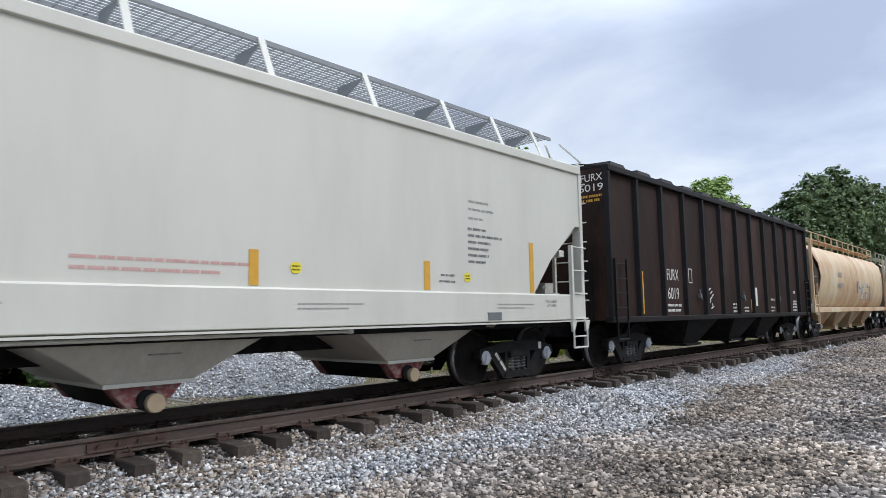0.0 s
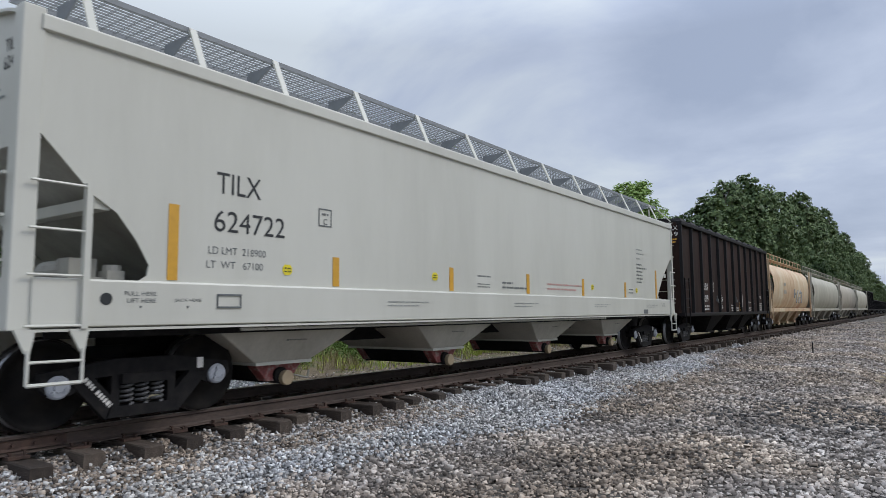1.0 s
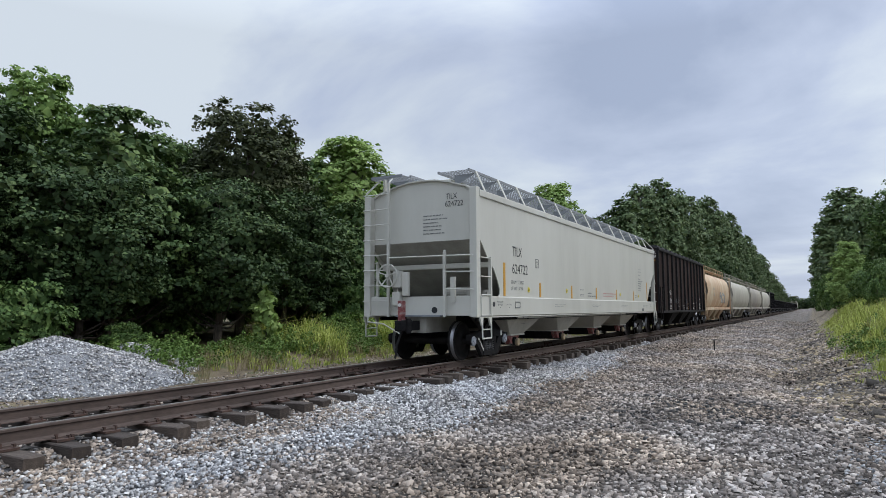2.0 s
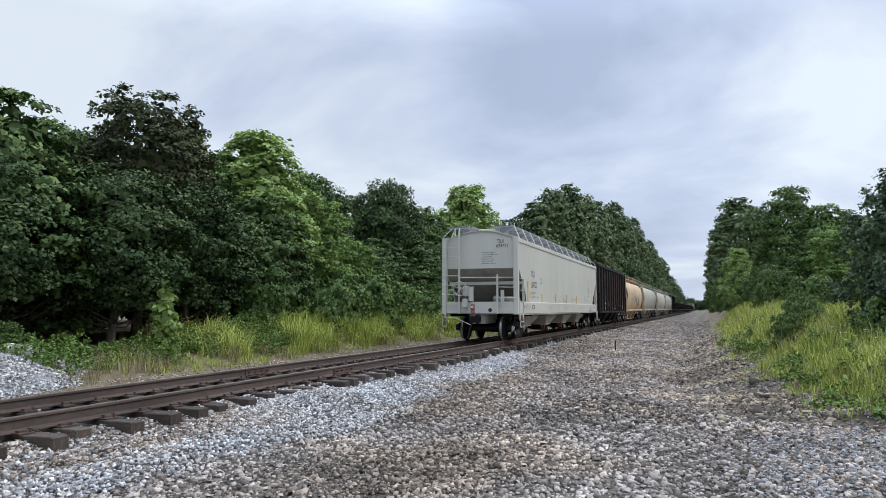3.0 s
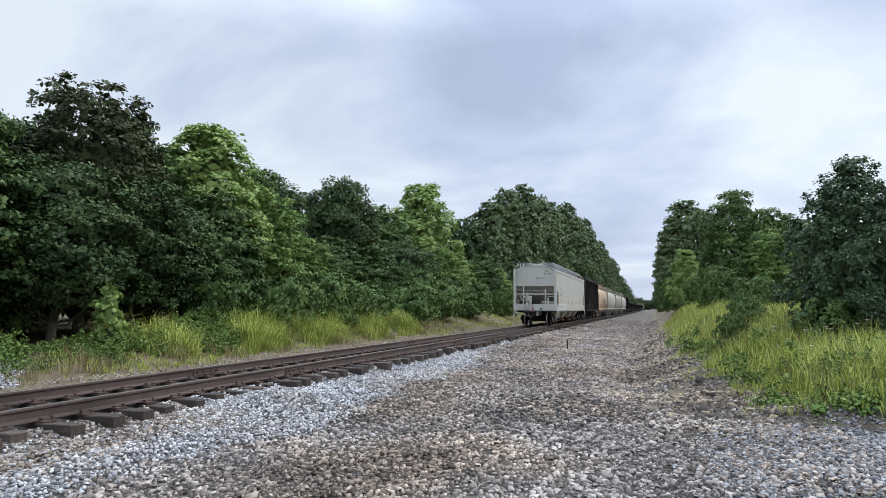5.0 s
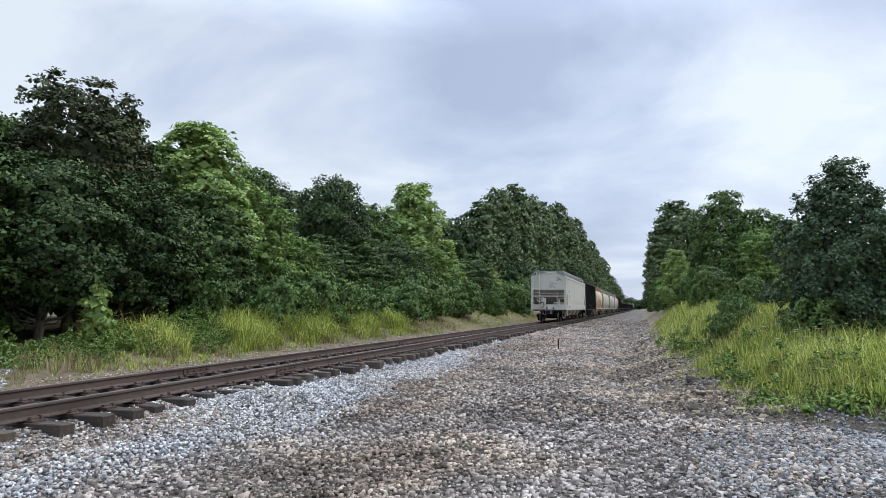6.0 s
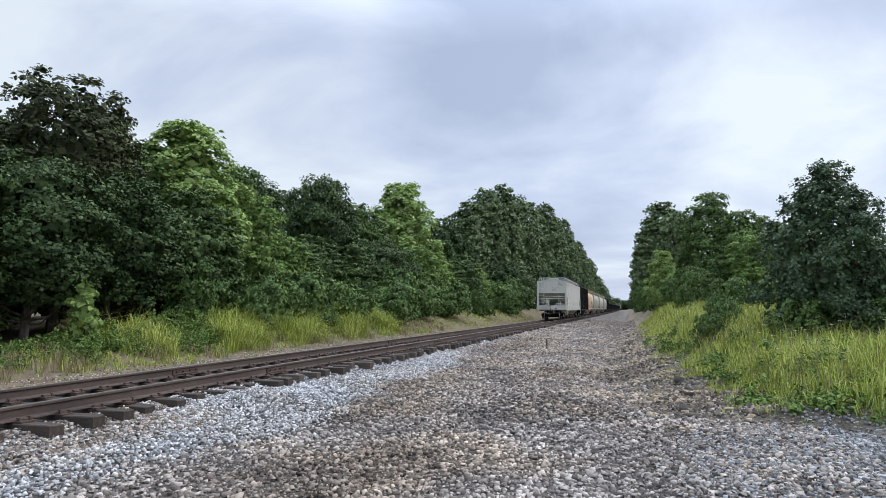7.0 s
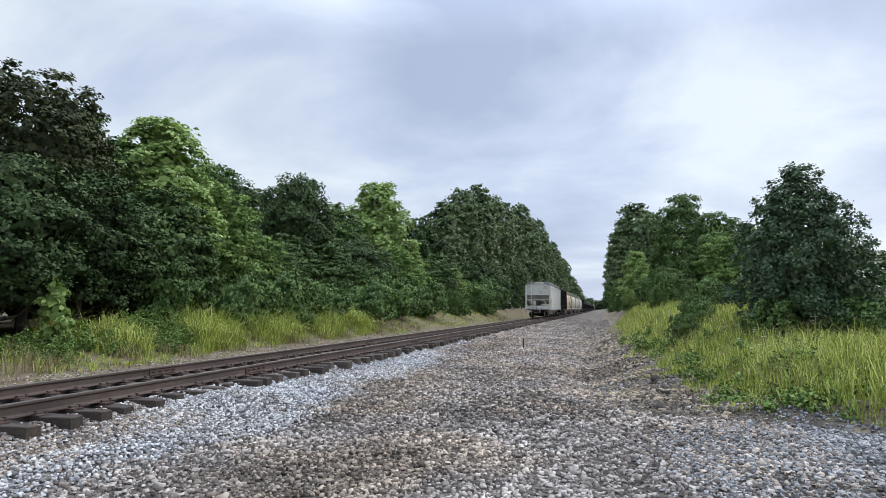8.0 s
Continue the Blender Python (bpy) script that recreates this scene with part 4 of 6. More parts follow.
# ---------------------------------------------------------------- grass
def blades(name, x, y, h, mat, seed, label, bend=0.45, width=0.013, each=7):
    """Grass in tufts: blades of two bent quads that lean out from a common root and taper to a tip."""
    rs = np.random.RandomState(seed)
    vig = rs.uniform(0.6, 1.3, len(x))
    x, y, h = np.repeat(x, each), np.repeat(y, each), np.repeat(h * vig * np.ones(len(x)), each)
    n = len(x)
    a = rs.uniform(0, 6.283, n)
    ro = rs.uniform(0, 0.11, n)
    x, y = x + ro * np.cos(a), y + ro * np.sin(a)
    z = ground_z(x, y) - 0.03
    ln = h * rs.uniform(0.6, 1.2, n)
    d = np.stack([np.cos(a), np.sin(a), 0 * a], -1)
    t = a + rs.normal(0, 1.2, n)
    s = np.stack([-np.sin(t), np.cos(t), 0 * a], -1) * (width * rs.uniform(0.6, 1.4, n))[:, None]
    b = bend * rs.uniform(0.15, 1.5, n)
    up = np.stack([0 * a, 0 * a, np.ones(n)], -1)
    p0 = np.stack([x, y, z], -1)
    p1 = p0 + d * (ln * b * 0.25)[:, None] + up * (ln * 0.62)[:, None]
    p2 = p0 + d * (ln * b)[:, None] + up * (ln * (1 - 0.42 * b))[:, None]
    v = np.stack([p0 - s, p0 + s, p1 + s * 0.75, p1 - s * 0.75, p2 + s * 0.1, p2 - s * 0.1], 1).reshape(-1, 3)
    loops = (np.array([0, 1, 2, 3, 3, 2, 4, 5])[None] + 6 * np.arange(n)[:, None]).ravel()
    return tagged(new(name, stuff_mesh(name, v, loops, 4, mat)), label, "grass", kind="stuff")


rs = np.random.RandomState(8)


def patch(n, x0, x1, y0, y1, power=1.0):
    return rs.uniform(x0, x1, n), y0 + (y1 - y0) * rs.uniform(0, 1, n) ** power


def tuft(x, y, s, seed):
    return wave(x, y, s, seed)


# bank right of the track
x, y = patch(19000, 7.5, 19, 9, 60, 1.6)
edge_in = x - bank_foot(y) - 0.7 - 0.55 * tuft(x, y, 1.3, 2.0) - 0.3 * tuft(x, y, 3.1, 5.0)
k = (edge_in > 0) & (tuft(x, y, 2.2, 6.0) > -0.55) & (rs.uniform(0, 1, len(x)) < 0.35 + 0.65 * sstep(0.0, 0.9, edge_in))
x, y, edge_in = x[k], y[k], edge_in[k]
blades("tall_grass", x, y, (0.22 + 0.52 * sstep(0.0, 1.8, edge_in)) * (0.82 + 0.30 * tuft(x, y, 0.8, 1.0) + 0.24 * tuft(x, y, 2.6, 3.0)), GRASS, 31, "tall yellow-green summer grass on the bank", 0.72, 0.0085, 7)
x, y = patch(2200, 8.2, 17, 12, 50, 1.5)
k = (x > bank_foot(y) + 1.4) & (tuft(x, y, 0.9, 9.0) > 0.0)
x, y = x[k], y[k]
blades("dry_grass", x, y, 0.85, GRASS_DRY, 32, "taller dry seed stalks among the grass", 0.45, 0.005, 3)
# verge left of the track: thin short grass on soil, then tall stands with gaps
x, y = patch(5200, -10.5, -4.4, 9, 100, 1.35)
k = (x < -5.4 + 0.9 * tuft(0 * x, y, 0.35, 1.0) - 0.4 * tuft(x, y, 1.7, 2.0)) & (np.hypot(x + 7.3, y - 8.6) > 3.0) & (np.hypot(x + 8.6, y - 11.9) > 1.9) & (tuft(x, y, 1.3, 3.0) > -0.3)
x, y = x[k], y[k]
blades("verge_grass", x, y, 0.22 + 0.10 * tuft(x, y, 0.9, 4.0), GRASS, 33, "short green grass between the track and the wood", 0.6, 0.012)
x, y = patch(9000, -10.2, -5.2, 16.5, 42)
stand = sstep(-0.25, 0.35, tuft(x, y, 0.55, 2.6) + 0.45 * tuft(x, y, 1.5, 0.7) + 0.08) * sstep(5.3, 6.6, -x) * sstep(16.5, 19.5, y) * (1 - sstep(38, 42, y))
k = stand > rs.uniform(0.1, 0.8, len(x))
x, y, stand = x[k], y[k], stand[k]
blades("verge_tall_grass", x, y, (0.35 + 0.85 * stand) * (1 + 0.2 * tuft(x, y, 2.0, 4.0)), GRASS, 35, "stand of rank yellow-green grass before the wood", 0.95, 0.011, 9)
x, y = patch(2600, -9.5, -5.2, 10, 48, 1.2)
k = tuft(x, y, 1.1, 7.0) > 0.0
blades("verge_dry_grass", x[k], y[k], 0.5 + 0.25 * tuft(x[k], y[k], 0.6, 1.0), GRASS_DRY, 34, "dry brown grass stalks on the verge", 0.7, 0.007, 5)


def weeds(name, spots, seed, label):
    """Low broad-leaved weeds: rosettes of leaves on short stems."""
    rs = np.random.RandomState(seed)
    c = []
    for x, y, r, h in spots:
        for i in range(int(14 * r / 0.4)):
            px, py = x + rs.normal(0, r * 0.5), y + rs.normal(0, r * 0.5)
            c.append((px, py, float(ground_z(px, py)) + rs.uniform(0.1, 1) * h, 0.13))
    v, loops = leaf_cloud(rs, c, 20, 0.085, 1.0, 0.6)
    return tagged(new(name, stuff_mesh(name, v, loops, 4, WEED)), label, "weeds", kind="stuff")


wr = random.Random(4)
weeds("weeds", [(11.9, 7.6, 0.35, 0.16), (11.4, 6.7, 0.25, 0.12), (12.5, 9.2, 0.4, 0.2), (11.1, 12.0, 0.22, 0.15), (11.9, 12.4, 0.35, 0.2), (9.9, 13.4, 0.2, 0.12)], 41, "low green weeds growing out of the gravel")
weeds("bank_weeds", [(float(bank_foot(q)) + wr.uniform(0.5, 4.0), q, wr.uniform(0.2, 0.45), wr.uniform(0.2, 0.55)) for q in [wr.uniform(12.2, 32) for _ in range(34)]] + [(wr.uniform(10.3, 15.5), wr.uniform(12.0, 13.6), wr.uniform(0.2, 0.4), wr.uniform(0.08, 0.26)) for _ in range(34)], 43, "darker broad-leaved weeds among the bank's grass")
weeds("verge_weeds", [(wr.uniform(-9.6, -6.4), wr.uniform(11, 23), wr.uniform(0.3, 0.7), wr.uniform(0.2, 0.75)) for _ in range(95)] + [(wr.uniform(-10, -8.2), wr.uniform(20, 60), 0.8, 1.1) for _ in range(45)], 42, "mixed leafy weeds in front of the wood")
sap = tree("sapling", 12, 2.3, 0.55, 0.25, 13, 36, 24, 0.16, LEAF_POPLAR, SPIRE, 0.26, "young light-green sapling standing in the verge", "sapling", 0.02)
plant(sap, -8.6, 17.2, 1.0, 1.0, 0, 0.05, True)

# white umbels in the grass, stones and roots on the worn foot of the bank, a marker stake
fl = np.random.RandomState(15)
c = [(fl.uniform(10.6, 13.2), fl.uniform(14.5, 19.5)) for _ in range(26)]
b, stems = Build(), Build()
for x, y in c:
    z = float(ground_z(x, y))
    h = fl.uniform(0.6, 0.9)
    stems.tube((x, y, z), (x + 0.03, y, z + h), 0.003, 4)
    for k in range(6):
        px, py = x + 0.03 + fl.normal(0, 0.03), y + fl.normal(0, 0.03)
        b.faces([(px - 0.016, py - 0.016, z + h), (px + 0.016, py - 0.016, z + h + 0.008), (px + 0.016, py + 0.016, z + h), (px - 0.016, py + 0.016, z + h + 0.006)], [(0, 1, 2, 3)])
heads = part("white_wildflowers", b, INK_WHITE)
tagged(part("flower_stems", stems, GRASS, heads), kind="stuff")
tagged(heads, "small white wildflower heads among the tall grass", "wildflowers", kind="stuff")
CLAY = material("ochre_clay_clods", [(0.2, (0.05, 0.043, 0.036)), (0.45, (0.13, 0.11, 0.085)), (0.65, (0.28, 0.225, 0.15)), (0.85, (0.48, 0.38, 0.22))], scale=0.5, rough=0.95, island=0.55, spread=0.2, fine=0.2, bump=0.4)
n = 6500
y = 12.2 + 36 * fl.uniform(0, 1, n) ** 1.3
x = bank_foot(y) + fl.normal(-0.1, 0.55, n)
stones("clay_clods", np.stack([x, y, ground_z(x, y) + 0.01], -1), fl.gamma(2.2, 0.034, n).clip(0.035, 0.30), CLAY, 51, "ochre clay clods and stones eroded from the bank")
x, y = fl.normal(6.4, 0.9, 900), fl.normal(12.2, 1.1, 900)
DARK_CLOD = plain("dark_damp_fines", (0.05, 0.048, 0.046), rough=0.9, fine=0.2, bump=0.4)
stones("dark_clods", np.stack([x, y, ground_z(x, y) + 0.01], -1), fl.gamma(3.0, 0.018, 900).clip(0.025, 0.13), DARK_CLOD, 52, "dark damp clods of old ballast fines")
for x0, y0, a, ln in ((8.2, 21.0, 70, 1.6), (7.9, 26.5, 100, 1.9), (8.6, 17.6, 40, 1.1), (7.6, 33.0, 80, 2.4), (8.8, 19.4, 120, 1.2), (6.6, 47.0, 75, 3.0), (6.2, 58.0, 110, 2.6)):
    z0 = float(ground_z(x0, y0)) + 0.03
    x1, y1 = x0 + ln * math.cos(radians(a)), y0 + ln * math.sin(radians(a))
    xm, ym = (x0 + x1) / 2 + 0.08, (y0 + y1) / 2
    b = Build().tube((x0, y0, z0), (xm, ym, float(ground_z(xm, ym)) + 0.05), 0.028, 6, 0.024).tube((xm, ym, float(ground_z(xm, ym)) + 0.05), (x1, y1, float(ground_z(x1, y1)) + 0.03), 0.024, 6, 0.012)
    tagged(part("fallen_branch", b, BARK), "bare fallen branch lying at the foot of the bank", "branch")
z0 = float(ground_z(4.55, 28.7))
stake = tagged(new("marker_stake"), "short thin grey stake standing in the gravel", "stake")
part("post", Build().box(4.53, 4.57, 28.68, 28.72, z0 - 0.1, z0 + 0.42), STEEL_DARK, stake, bevel=0.004)
part("cap", Build().box(4.525, 4.575, 28.675, 28.725, z0 + 0.42, z0 + 0.45), INK_GREY, stake)
# ---------------------------------------------------------------- train: running gear
def lathe_x(prof, n=22):
    """A solid turned round the x axis from (x, radius) points."""
    b = Build()
    m = len(prof)
    for i in range(n):
        a = 2 * math.pi * i / n
        b.v += [(x, r * math.cos(a), r * math.sin(a)) for x, r in prof]
    for i in range(n):
        j = (i + 1) % n
        for k in range(m - 1):
            b.f.append((i * m + k, i * m + k + 1, j * m + k + 1, j * m + k))
    return b


WHEEL_R = 0.457
wheel_mesh = mesh_of("wheel", lathe_x([(-0.04, 0.07), (-0.05, 0.14), (-0.015, 0.22), (-0.01, 0.36), (-0.05, 0.385), (-0.055, 0.455), (-0.075, 0.48), (-0.045, 0.485), (-0.025, 0.458), (0.07, 0.448), (0.075, 0.44), (0.068, 0.39), (0.03, 0.37), (0.035, 0.23), (0.08, 0.15), (0.09, 0.07)]), WHEEL, True)
tread_mesh = mesh_of("tread", lathe_x([(-0.02, 0.4605), (0.062, 0.4515), (0.062, 0.4495), (-0.02, 0.4585), (-0.02, 0.4605)]), TREAD, True)
axle_mesh = mesh_of("wheelset", lathe_x([(-1.06, 0.001), (-1.06, 0.075), (-0.86, 0.075), (-0.85, 0.09), (0.85, 0.09), (0.86, 0.075), (1.06, 0.075), (1.06, 0.001)], 14), WHEEL, True)


def cap_mesh():
    b = lathe_x([(0.0, 0.115), (0.05, 0.115), (0.065, 0.095), (0.07, 0.05), (0.085, 0.045), (0.085, 0.001)], 20)
    for i in range(3):
        a = 2 * math.pi * i / 3
        b.tube((0.06, 0.065 * math.cos(a), 0.065 * math.sin(a)), (0.09, 0.065 * math.cos(a), 0.065 * math.sin(a)), 0.02, 6)
    return mesh_of("bearing_cap", b, CAP)


bearing_mesh = cap_mesh()


def side_frame():
    b = Build()

    def plate(pts, x0, x1):
        b.slab([(x0, y, z) for y, z in pts], (x1 - x0, 0, 0))
    plate([(-1.06, 0.46), (-1.04, 0.60), (-0.80, 0.63), (-0.34, 0.70), (0.34, 0.70), (0.80, 0.63), (1.04, 0.60), (1.06, 0.46), (0.98, 0.38), (0.94, 0.50), (0.76, 0.50), (0.34, 0.53), (-0.34, 0.53), (-0.76, 0.50), (-0.94, 0.50), (-0.98, 0.38)], 1.02, 1.14)
    for s in (-1, 1):
        plate([(s * 0.82, 0.54), (s * 0.56, 0.54), (s * 0.26, 0.22), (s * 0.40, 0.08)], 1.03, 1.13)
        plate([(s * 0.36, 0.18), (s * 0.27, 0.18), (s * 0.27, 0.60), (s * 0.36, 0.60)], 1.02, 1.13)
        plate([(s * 0.80, 0.56), (s * 0.72, 0.56), (s * 0.70, 0.40), (s * 0.78, 0.36)], 1.03, 1.12)
    plate([(-0.40, 0.10), (0.40, 0.10), (0.36, 0.21), (-0.36, 0.21)], 1.00, 1.15)
    b.box(0.96, 1.18, -0.27, 0.27, 0.44, 0.54)       # end of the bolster
    return mesh_of("side_frame", b, STEEL_DARK)


frame_mesh = side_frame()


def spring_mesh():
    pts = [(1.08 + 0.062 * math.cos(a), 0.062 * math.sin(a), 0.215 + 0.225 * a / (2 * math.pi * 4.5)) for a in np.linspace(0, 2 * math.pi * 4.5, 46)]
    return mesh_of("spring", Build().path(pts, 0.0135, 5), CAP_DARK)


springs = spring_mesh()
ROLLING = []


def truck(car, y, rolling=False, marks=False):
    """A two-axle bogie: bolster, two side frames with spring nests, two wheelsets."""
    t = part("bogie", Build().box(-1.0, 1.0, -0.19, 0.19, 0.44, 0.66).box(-0.3, 0.3, -0.24, 0.24, 0.66, 0.80).box(-0.9, 0.9, -0.62, -0.55, 0.36, 0.46).box(-0.9, 0.9, 0.55, 0.62, 0.36, 0.46), STEEL_DARK, car)
    t.location.y = y
    for s in (-1, 1):
        f = part("side_frame", frame_mesh, STEEL_DARK, t)
        if s < 0:
            f.rotation_euler.z = math.pi
        for o in (-0.17, 0, 0.17) if rolling else ():
            g = part("spring", springs, STEEL_DARK, t)
            g.matrix_basis = pose(0, o, 0, 0, 0, 0 if s > 0 else 180)
        if marks and s > 0:
            bars("frame_marks", [(0, 0.0, 0.40, 0.05)], SIDE @ pose(0, 0, 0, 0, 0, -47), (1.146, -0.66, 0.50), INK_WHITE, t)
            part("frame_tag", Build().box(1.14, 1.146, 0.62, 0.70, 0.54, 0.66), INK_WHITE, t)
    for o in (-0.889, 0.889):
        w = part("wheelset", axle_mesh, WHEEL, car)
        w.location = (0, y + o, WHEEL_R)
        for s in (-1, 1):
            a = part("wheel", wheel_mesh, WHEEL, w)
            a.matrix_basis = pose(s * 0.775, 0, 0, 0, 0, 0 if s > 0 else 180)
            a = part("tread", tread_mesh, TREAD, w, "bright polished tread")
            a.matrix_basis = pose(s * 0.775, 0, 0, 0, 0, 0 if s > 0 else 180)
            a = part("bearing_cap", bearing_mesh, CAP, w, "pale round bearing end cap")
            a.matrix_basis = pose(s * 1.095, 0, 0, 0, 0, 0 if s > 0 else 180)
        if rolling:
            ROLLING.append((w, y + o))


def coupler(car, y, way):
    b = Build().box(-0.09, 0.09, min(y, y + way * 0.55), max(y, y + way * 0.55), 0.72, 0.94)
    k = y + way * 0.55
    b.hexa([(-0.2, k, 0.70), (0.16, k, 0.70), (0.16, k, 0.97), (-0.2, k, 0.97)], [(-0.16, k + way * 0.24, 0.72), (0.02, k + way * 0.24, 0.72), (0.02, k + way * 0.24, 0.95), (-0.16, k + way * 0.24, 0.95)])
    b.tube((0.13, k + way * 0.1, 0.66), (0.13, k + way * 0.1, 1.0), 0.06, 8)
    part("coupler", b, STEEL_DARK, car, bevel=0.012)


def grating(b, x0, x1, y0, y1, z, step=0.075):
    """Open bar grating: bearing bars and cross bars."""
    n = max(2, int(round((x1 - x0) / step)))
    for i in range(n + 1):
        x = x0 + (x1 - x0) * i / n
        b.box(x - 0.004, x + 0.004, y0, y1, z - 0.022, z)
    m = max(2, int(round((y1 - y0) / 0.15)))
    for i in range(m + 1):
        y = y0 + (y1 - y0) * i / m
        b.box(x0, x1, y - 0.004, y + 0.004, z - 0.012, z - 0.002)


# ---------------------------------------------------------------- the white covered hopper at the train's end
def white_hopper():
    L = 19.05
    c = tagged(new("covered_hopper_car"), "clean white four-bay covered hopper railcar with roof walkways", "railcar", "cars of the freight train")
    # body: side sheets, curved roof, end sheets
    w = 1.53
    lower = [(0.10, 2.82), (0.60, 2.31), (0.84, 2.16), (1.05, 1.90), (1.19, 1.66), (1.17, 1.55), (1.08, 1.49)]
    front = [(0.10, 2.78), (0.26, 2.76), (1.11, 2.10), (1.55, 1.62), (1.63, 1.53), (1.64, 1.49)]
    side = [(0.10, 3.80)] + lower + [(L - y, z) for y, z in front[::-1]] + [(L - 0.10, 3.80)]
    for s in (-1, 1):
        part("side_sheet", Build().slab([(s * w, y, z) for y, z in side], (-s * 0.02, 0, 0)), WHITE, c, "flat white steel side" if s > 0 else "")
    prof = [(1.525, 3.80), (1.49, 3.91), (1.38, 3.985), (1.2, 4.07), (0.8, 4.19), (0.4, 4.27), (0, 4.29)]
    full = prof + [(-x, z) for x, z in prof[-2::-1]]
    b = Build()
    n = len(full)
    for y in (0.04, L - 0.04):
        b.v += [(x, y, z) for x, z in full] + [(x * 0.985, y, z - 0.03) for x, z in full]
    for i in range(n - 1):
        b.f += [(i, i + 1, 2 * n + i + 1, 2 * n + i), (n + i, 3 * n + i, 3 * n + i + 1, n + i + 1)]
        b.f += [(i, n + i, n + i + 1, i + 1), (2 * n + i, 2 * n + i + 1, 3 * n + i + 1, 3 * n + i)]
    part("roof", b, WHITE, c, smooth=False)
    for s in (-1, 1):
        b = Build()
        b.hexa([(s * 1.53, 0.06, 3.77), (s * 1.57, 0.06, 3.785), (s * 1.57, 0.06, 3.92), (s * 1.56, 0.06, 3.935), (s * 1.50, 0.06, 3.935)],
               [(s * 1.53, L - 0.06, 3.77), (s * 1.57, L - 0.06, 3.785), (s * 1.57, L - 0.06, 3.92), (s * 1.56, L - 0.06, 3.935), (s * 1.50, L - 0.06, 3.935)])
        part("roof_edge_rail", b, WHITE, c, bevel=0.008)
    for e in (0, 1):
        f = (lambda y: y) if e == 0 else (lambda y: L - y)
        d = 0.02 if e == 0 else -0.02
        part("end_sheet", Build().slab([(-1.5, f(0.10), 2.80), (1.5, f(0.10), 2.80), (1.5, f(0.10), 3.85)] + [(x * 0.98, f(0.10), z - 0.02) for x, z in full[1:-1]] + [(-1.5, f(0.10), 3.85)], (0, d, 0)), WHITE, c)
        part("slope_sheet", Build().slab([(-1.5, f(0.10), 2.80), (1.5, f(0.10), 2.80), (1.5, f(2.75), 0.98), (-1.5, f(2.75), 0.98)], (0, d, -0.02)), WHITE_DIRTY_SHADED, c, "dusty sloping end sheet of the hopper, shade included in its paint colour")
        b = Build()
        b.hexa([(-1.5, f(0.62), 2.18), (1.5, f(0.62), 2.18), (1.5, f(0.62), 2.30), (-1.5, f(0.62), 2.30)], [(-1.5, f(0.78), 2.18), (1.5, f(0.78), 2.18), (1.5, f(0.78), 2.30), (-1.5, f(0.78), 2.30)])
        part("cross_beam", b, WHITE, c, bevel=0.01)
        for s in (-1, 1):
            a, q = sorted((s * 1.37, s * 1.55))
            part("corner_post", Build().box(a, q, *sorted((f(-0.10 if e == 0 else 0.0), f(0.10))), 1.02, 3.99), WHITE, c, bevel=0.012)
        # end platform
        b = Build()
        b.box(-1.45, 1.45, *sorted((f(-0.04), f(0.02))), 1.05, 1.50)
        b.box(-1.5, 1.5, *sorted((f(0.0), f(1.6))), 1.06, 1.10)
        part("end_sill", b, WHITE, c, bevel=0.01)
        coupler(c, f(-0.05), -1 if e == 0 else 1)
        part("draft_box", Build().box(-0.27, 0.27, *sorted((f(-0.16), f(1.3))), 0.66, 1.05), WHITE_DIRTY_SHADED if e == 0 else STEEL_DARK, c)
        part("brake_equipment", Build().box(-0.5, 0.45, *sorted((f(0.75), f(1.05))), 1.12, 1.5).tube((0.35, f(0.72), 1.60), (1.05, f(0.72), 1.60), 0.13, 14).box(0.95, 1.2, *sorted((f(0.55), f(0.82))), 1.1, 1.72).box(0.4, 1.3, *sorted((f(0.5), f(1.0))), 1.46, 1.53).tube((1.25, f(0.95), 1.2), (1.25, f(0.95), 1.66), 0.09, 10).box(1.1, 1.34, *sorted((f(0.86), f(1.04))), 1.5, 1.6).tube((-1.3, f(0.8), 1.42), (-0.5, f(0.8), 1.42), 0.05, 8), WHITE_DIRTY_SHADED, c, "brake cylinder and valves on the end platform")
    # side sills
    for s in (-1, 1):
        sec = [(1.50, 1.03), (1.575, 1.05), (1.575, 1.475), (1.565, 1.495), (1.50, 1.50)]
        part("side_sill", Build().hexa([(s * x, 0.08, z) for x, z in sec], [(s * x, L - 0.08, z) for x, z in sec]), WHITE, c, bevel=0.006)
        part("sill_flange", Build().box(*sorted((s * 1.35, s * 1.59)), 0.10, L - 0.10, 1.005, 1.03), WHITE, c)
        part("sill_pipe", Build().tube((s * 1.46, 2.4, 0.975), (s * 1.46, 13.4, 0.975), 0.02, 8).box(*sorted((s * 1.40, s * 1.5)), 13.36, 13.44, 0.95, 1.02), WHITE, c)
        part("underframe_web", Build().box(*sorted((s * 1.30, s * 1.34)), 0.3, L - 0.3, 0.93, 1.02), STEEL_DARK, c)
    part("centre_sill", Build().box(-0.2, 0.2, 0.2, L - 0.2, 0.70, 1.02), STEEL_DARK, c)
    part("floor_plate", Build().box(-1.46, 1.46, 1.5, L - 1.5, 1.10, 1.14), STEEL_DARK, c)
    # hopper bays with their outlets
    for yc in (3.45, 7.24, 11.15, 14.95):
        b = Build()
        top = [(-1.34, yc - 1.52, 1.14), (1.34, yc - 1.52, 1.14), (1.34, yc + 1.52, 1.14), (-1.34, yc + 1.52, 1.14)]
        bot = [(-0.98, yc - 0.44, 0.50), (0.98, yc - 0.44, 0.50), (0.98, yc + 0.44, 0.50), (-0.98, yc + 0.44, 0.50)]
        b.hexa(top, bot)
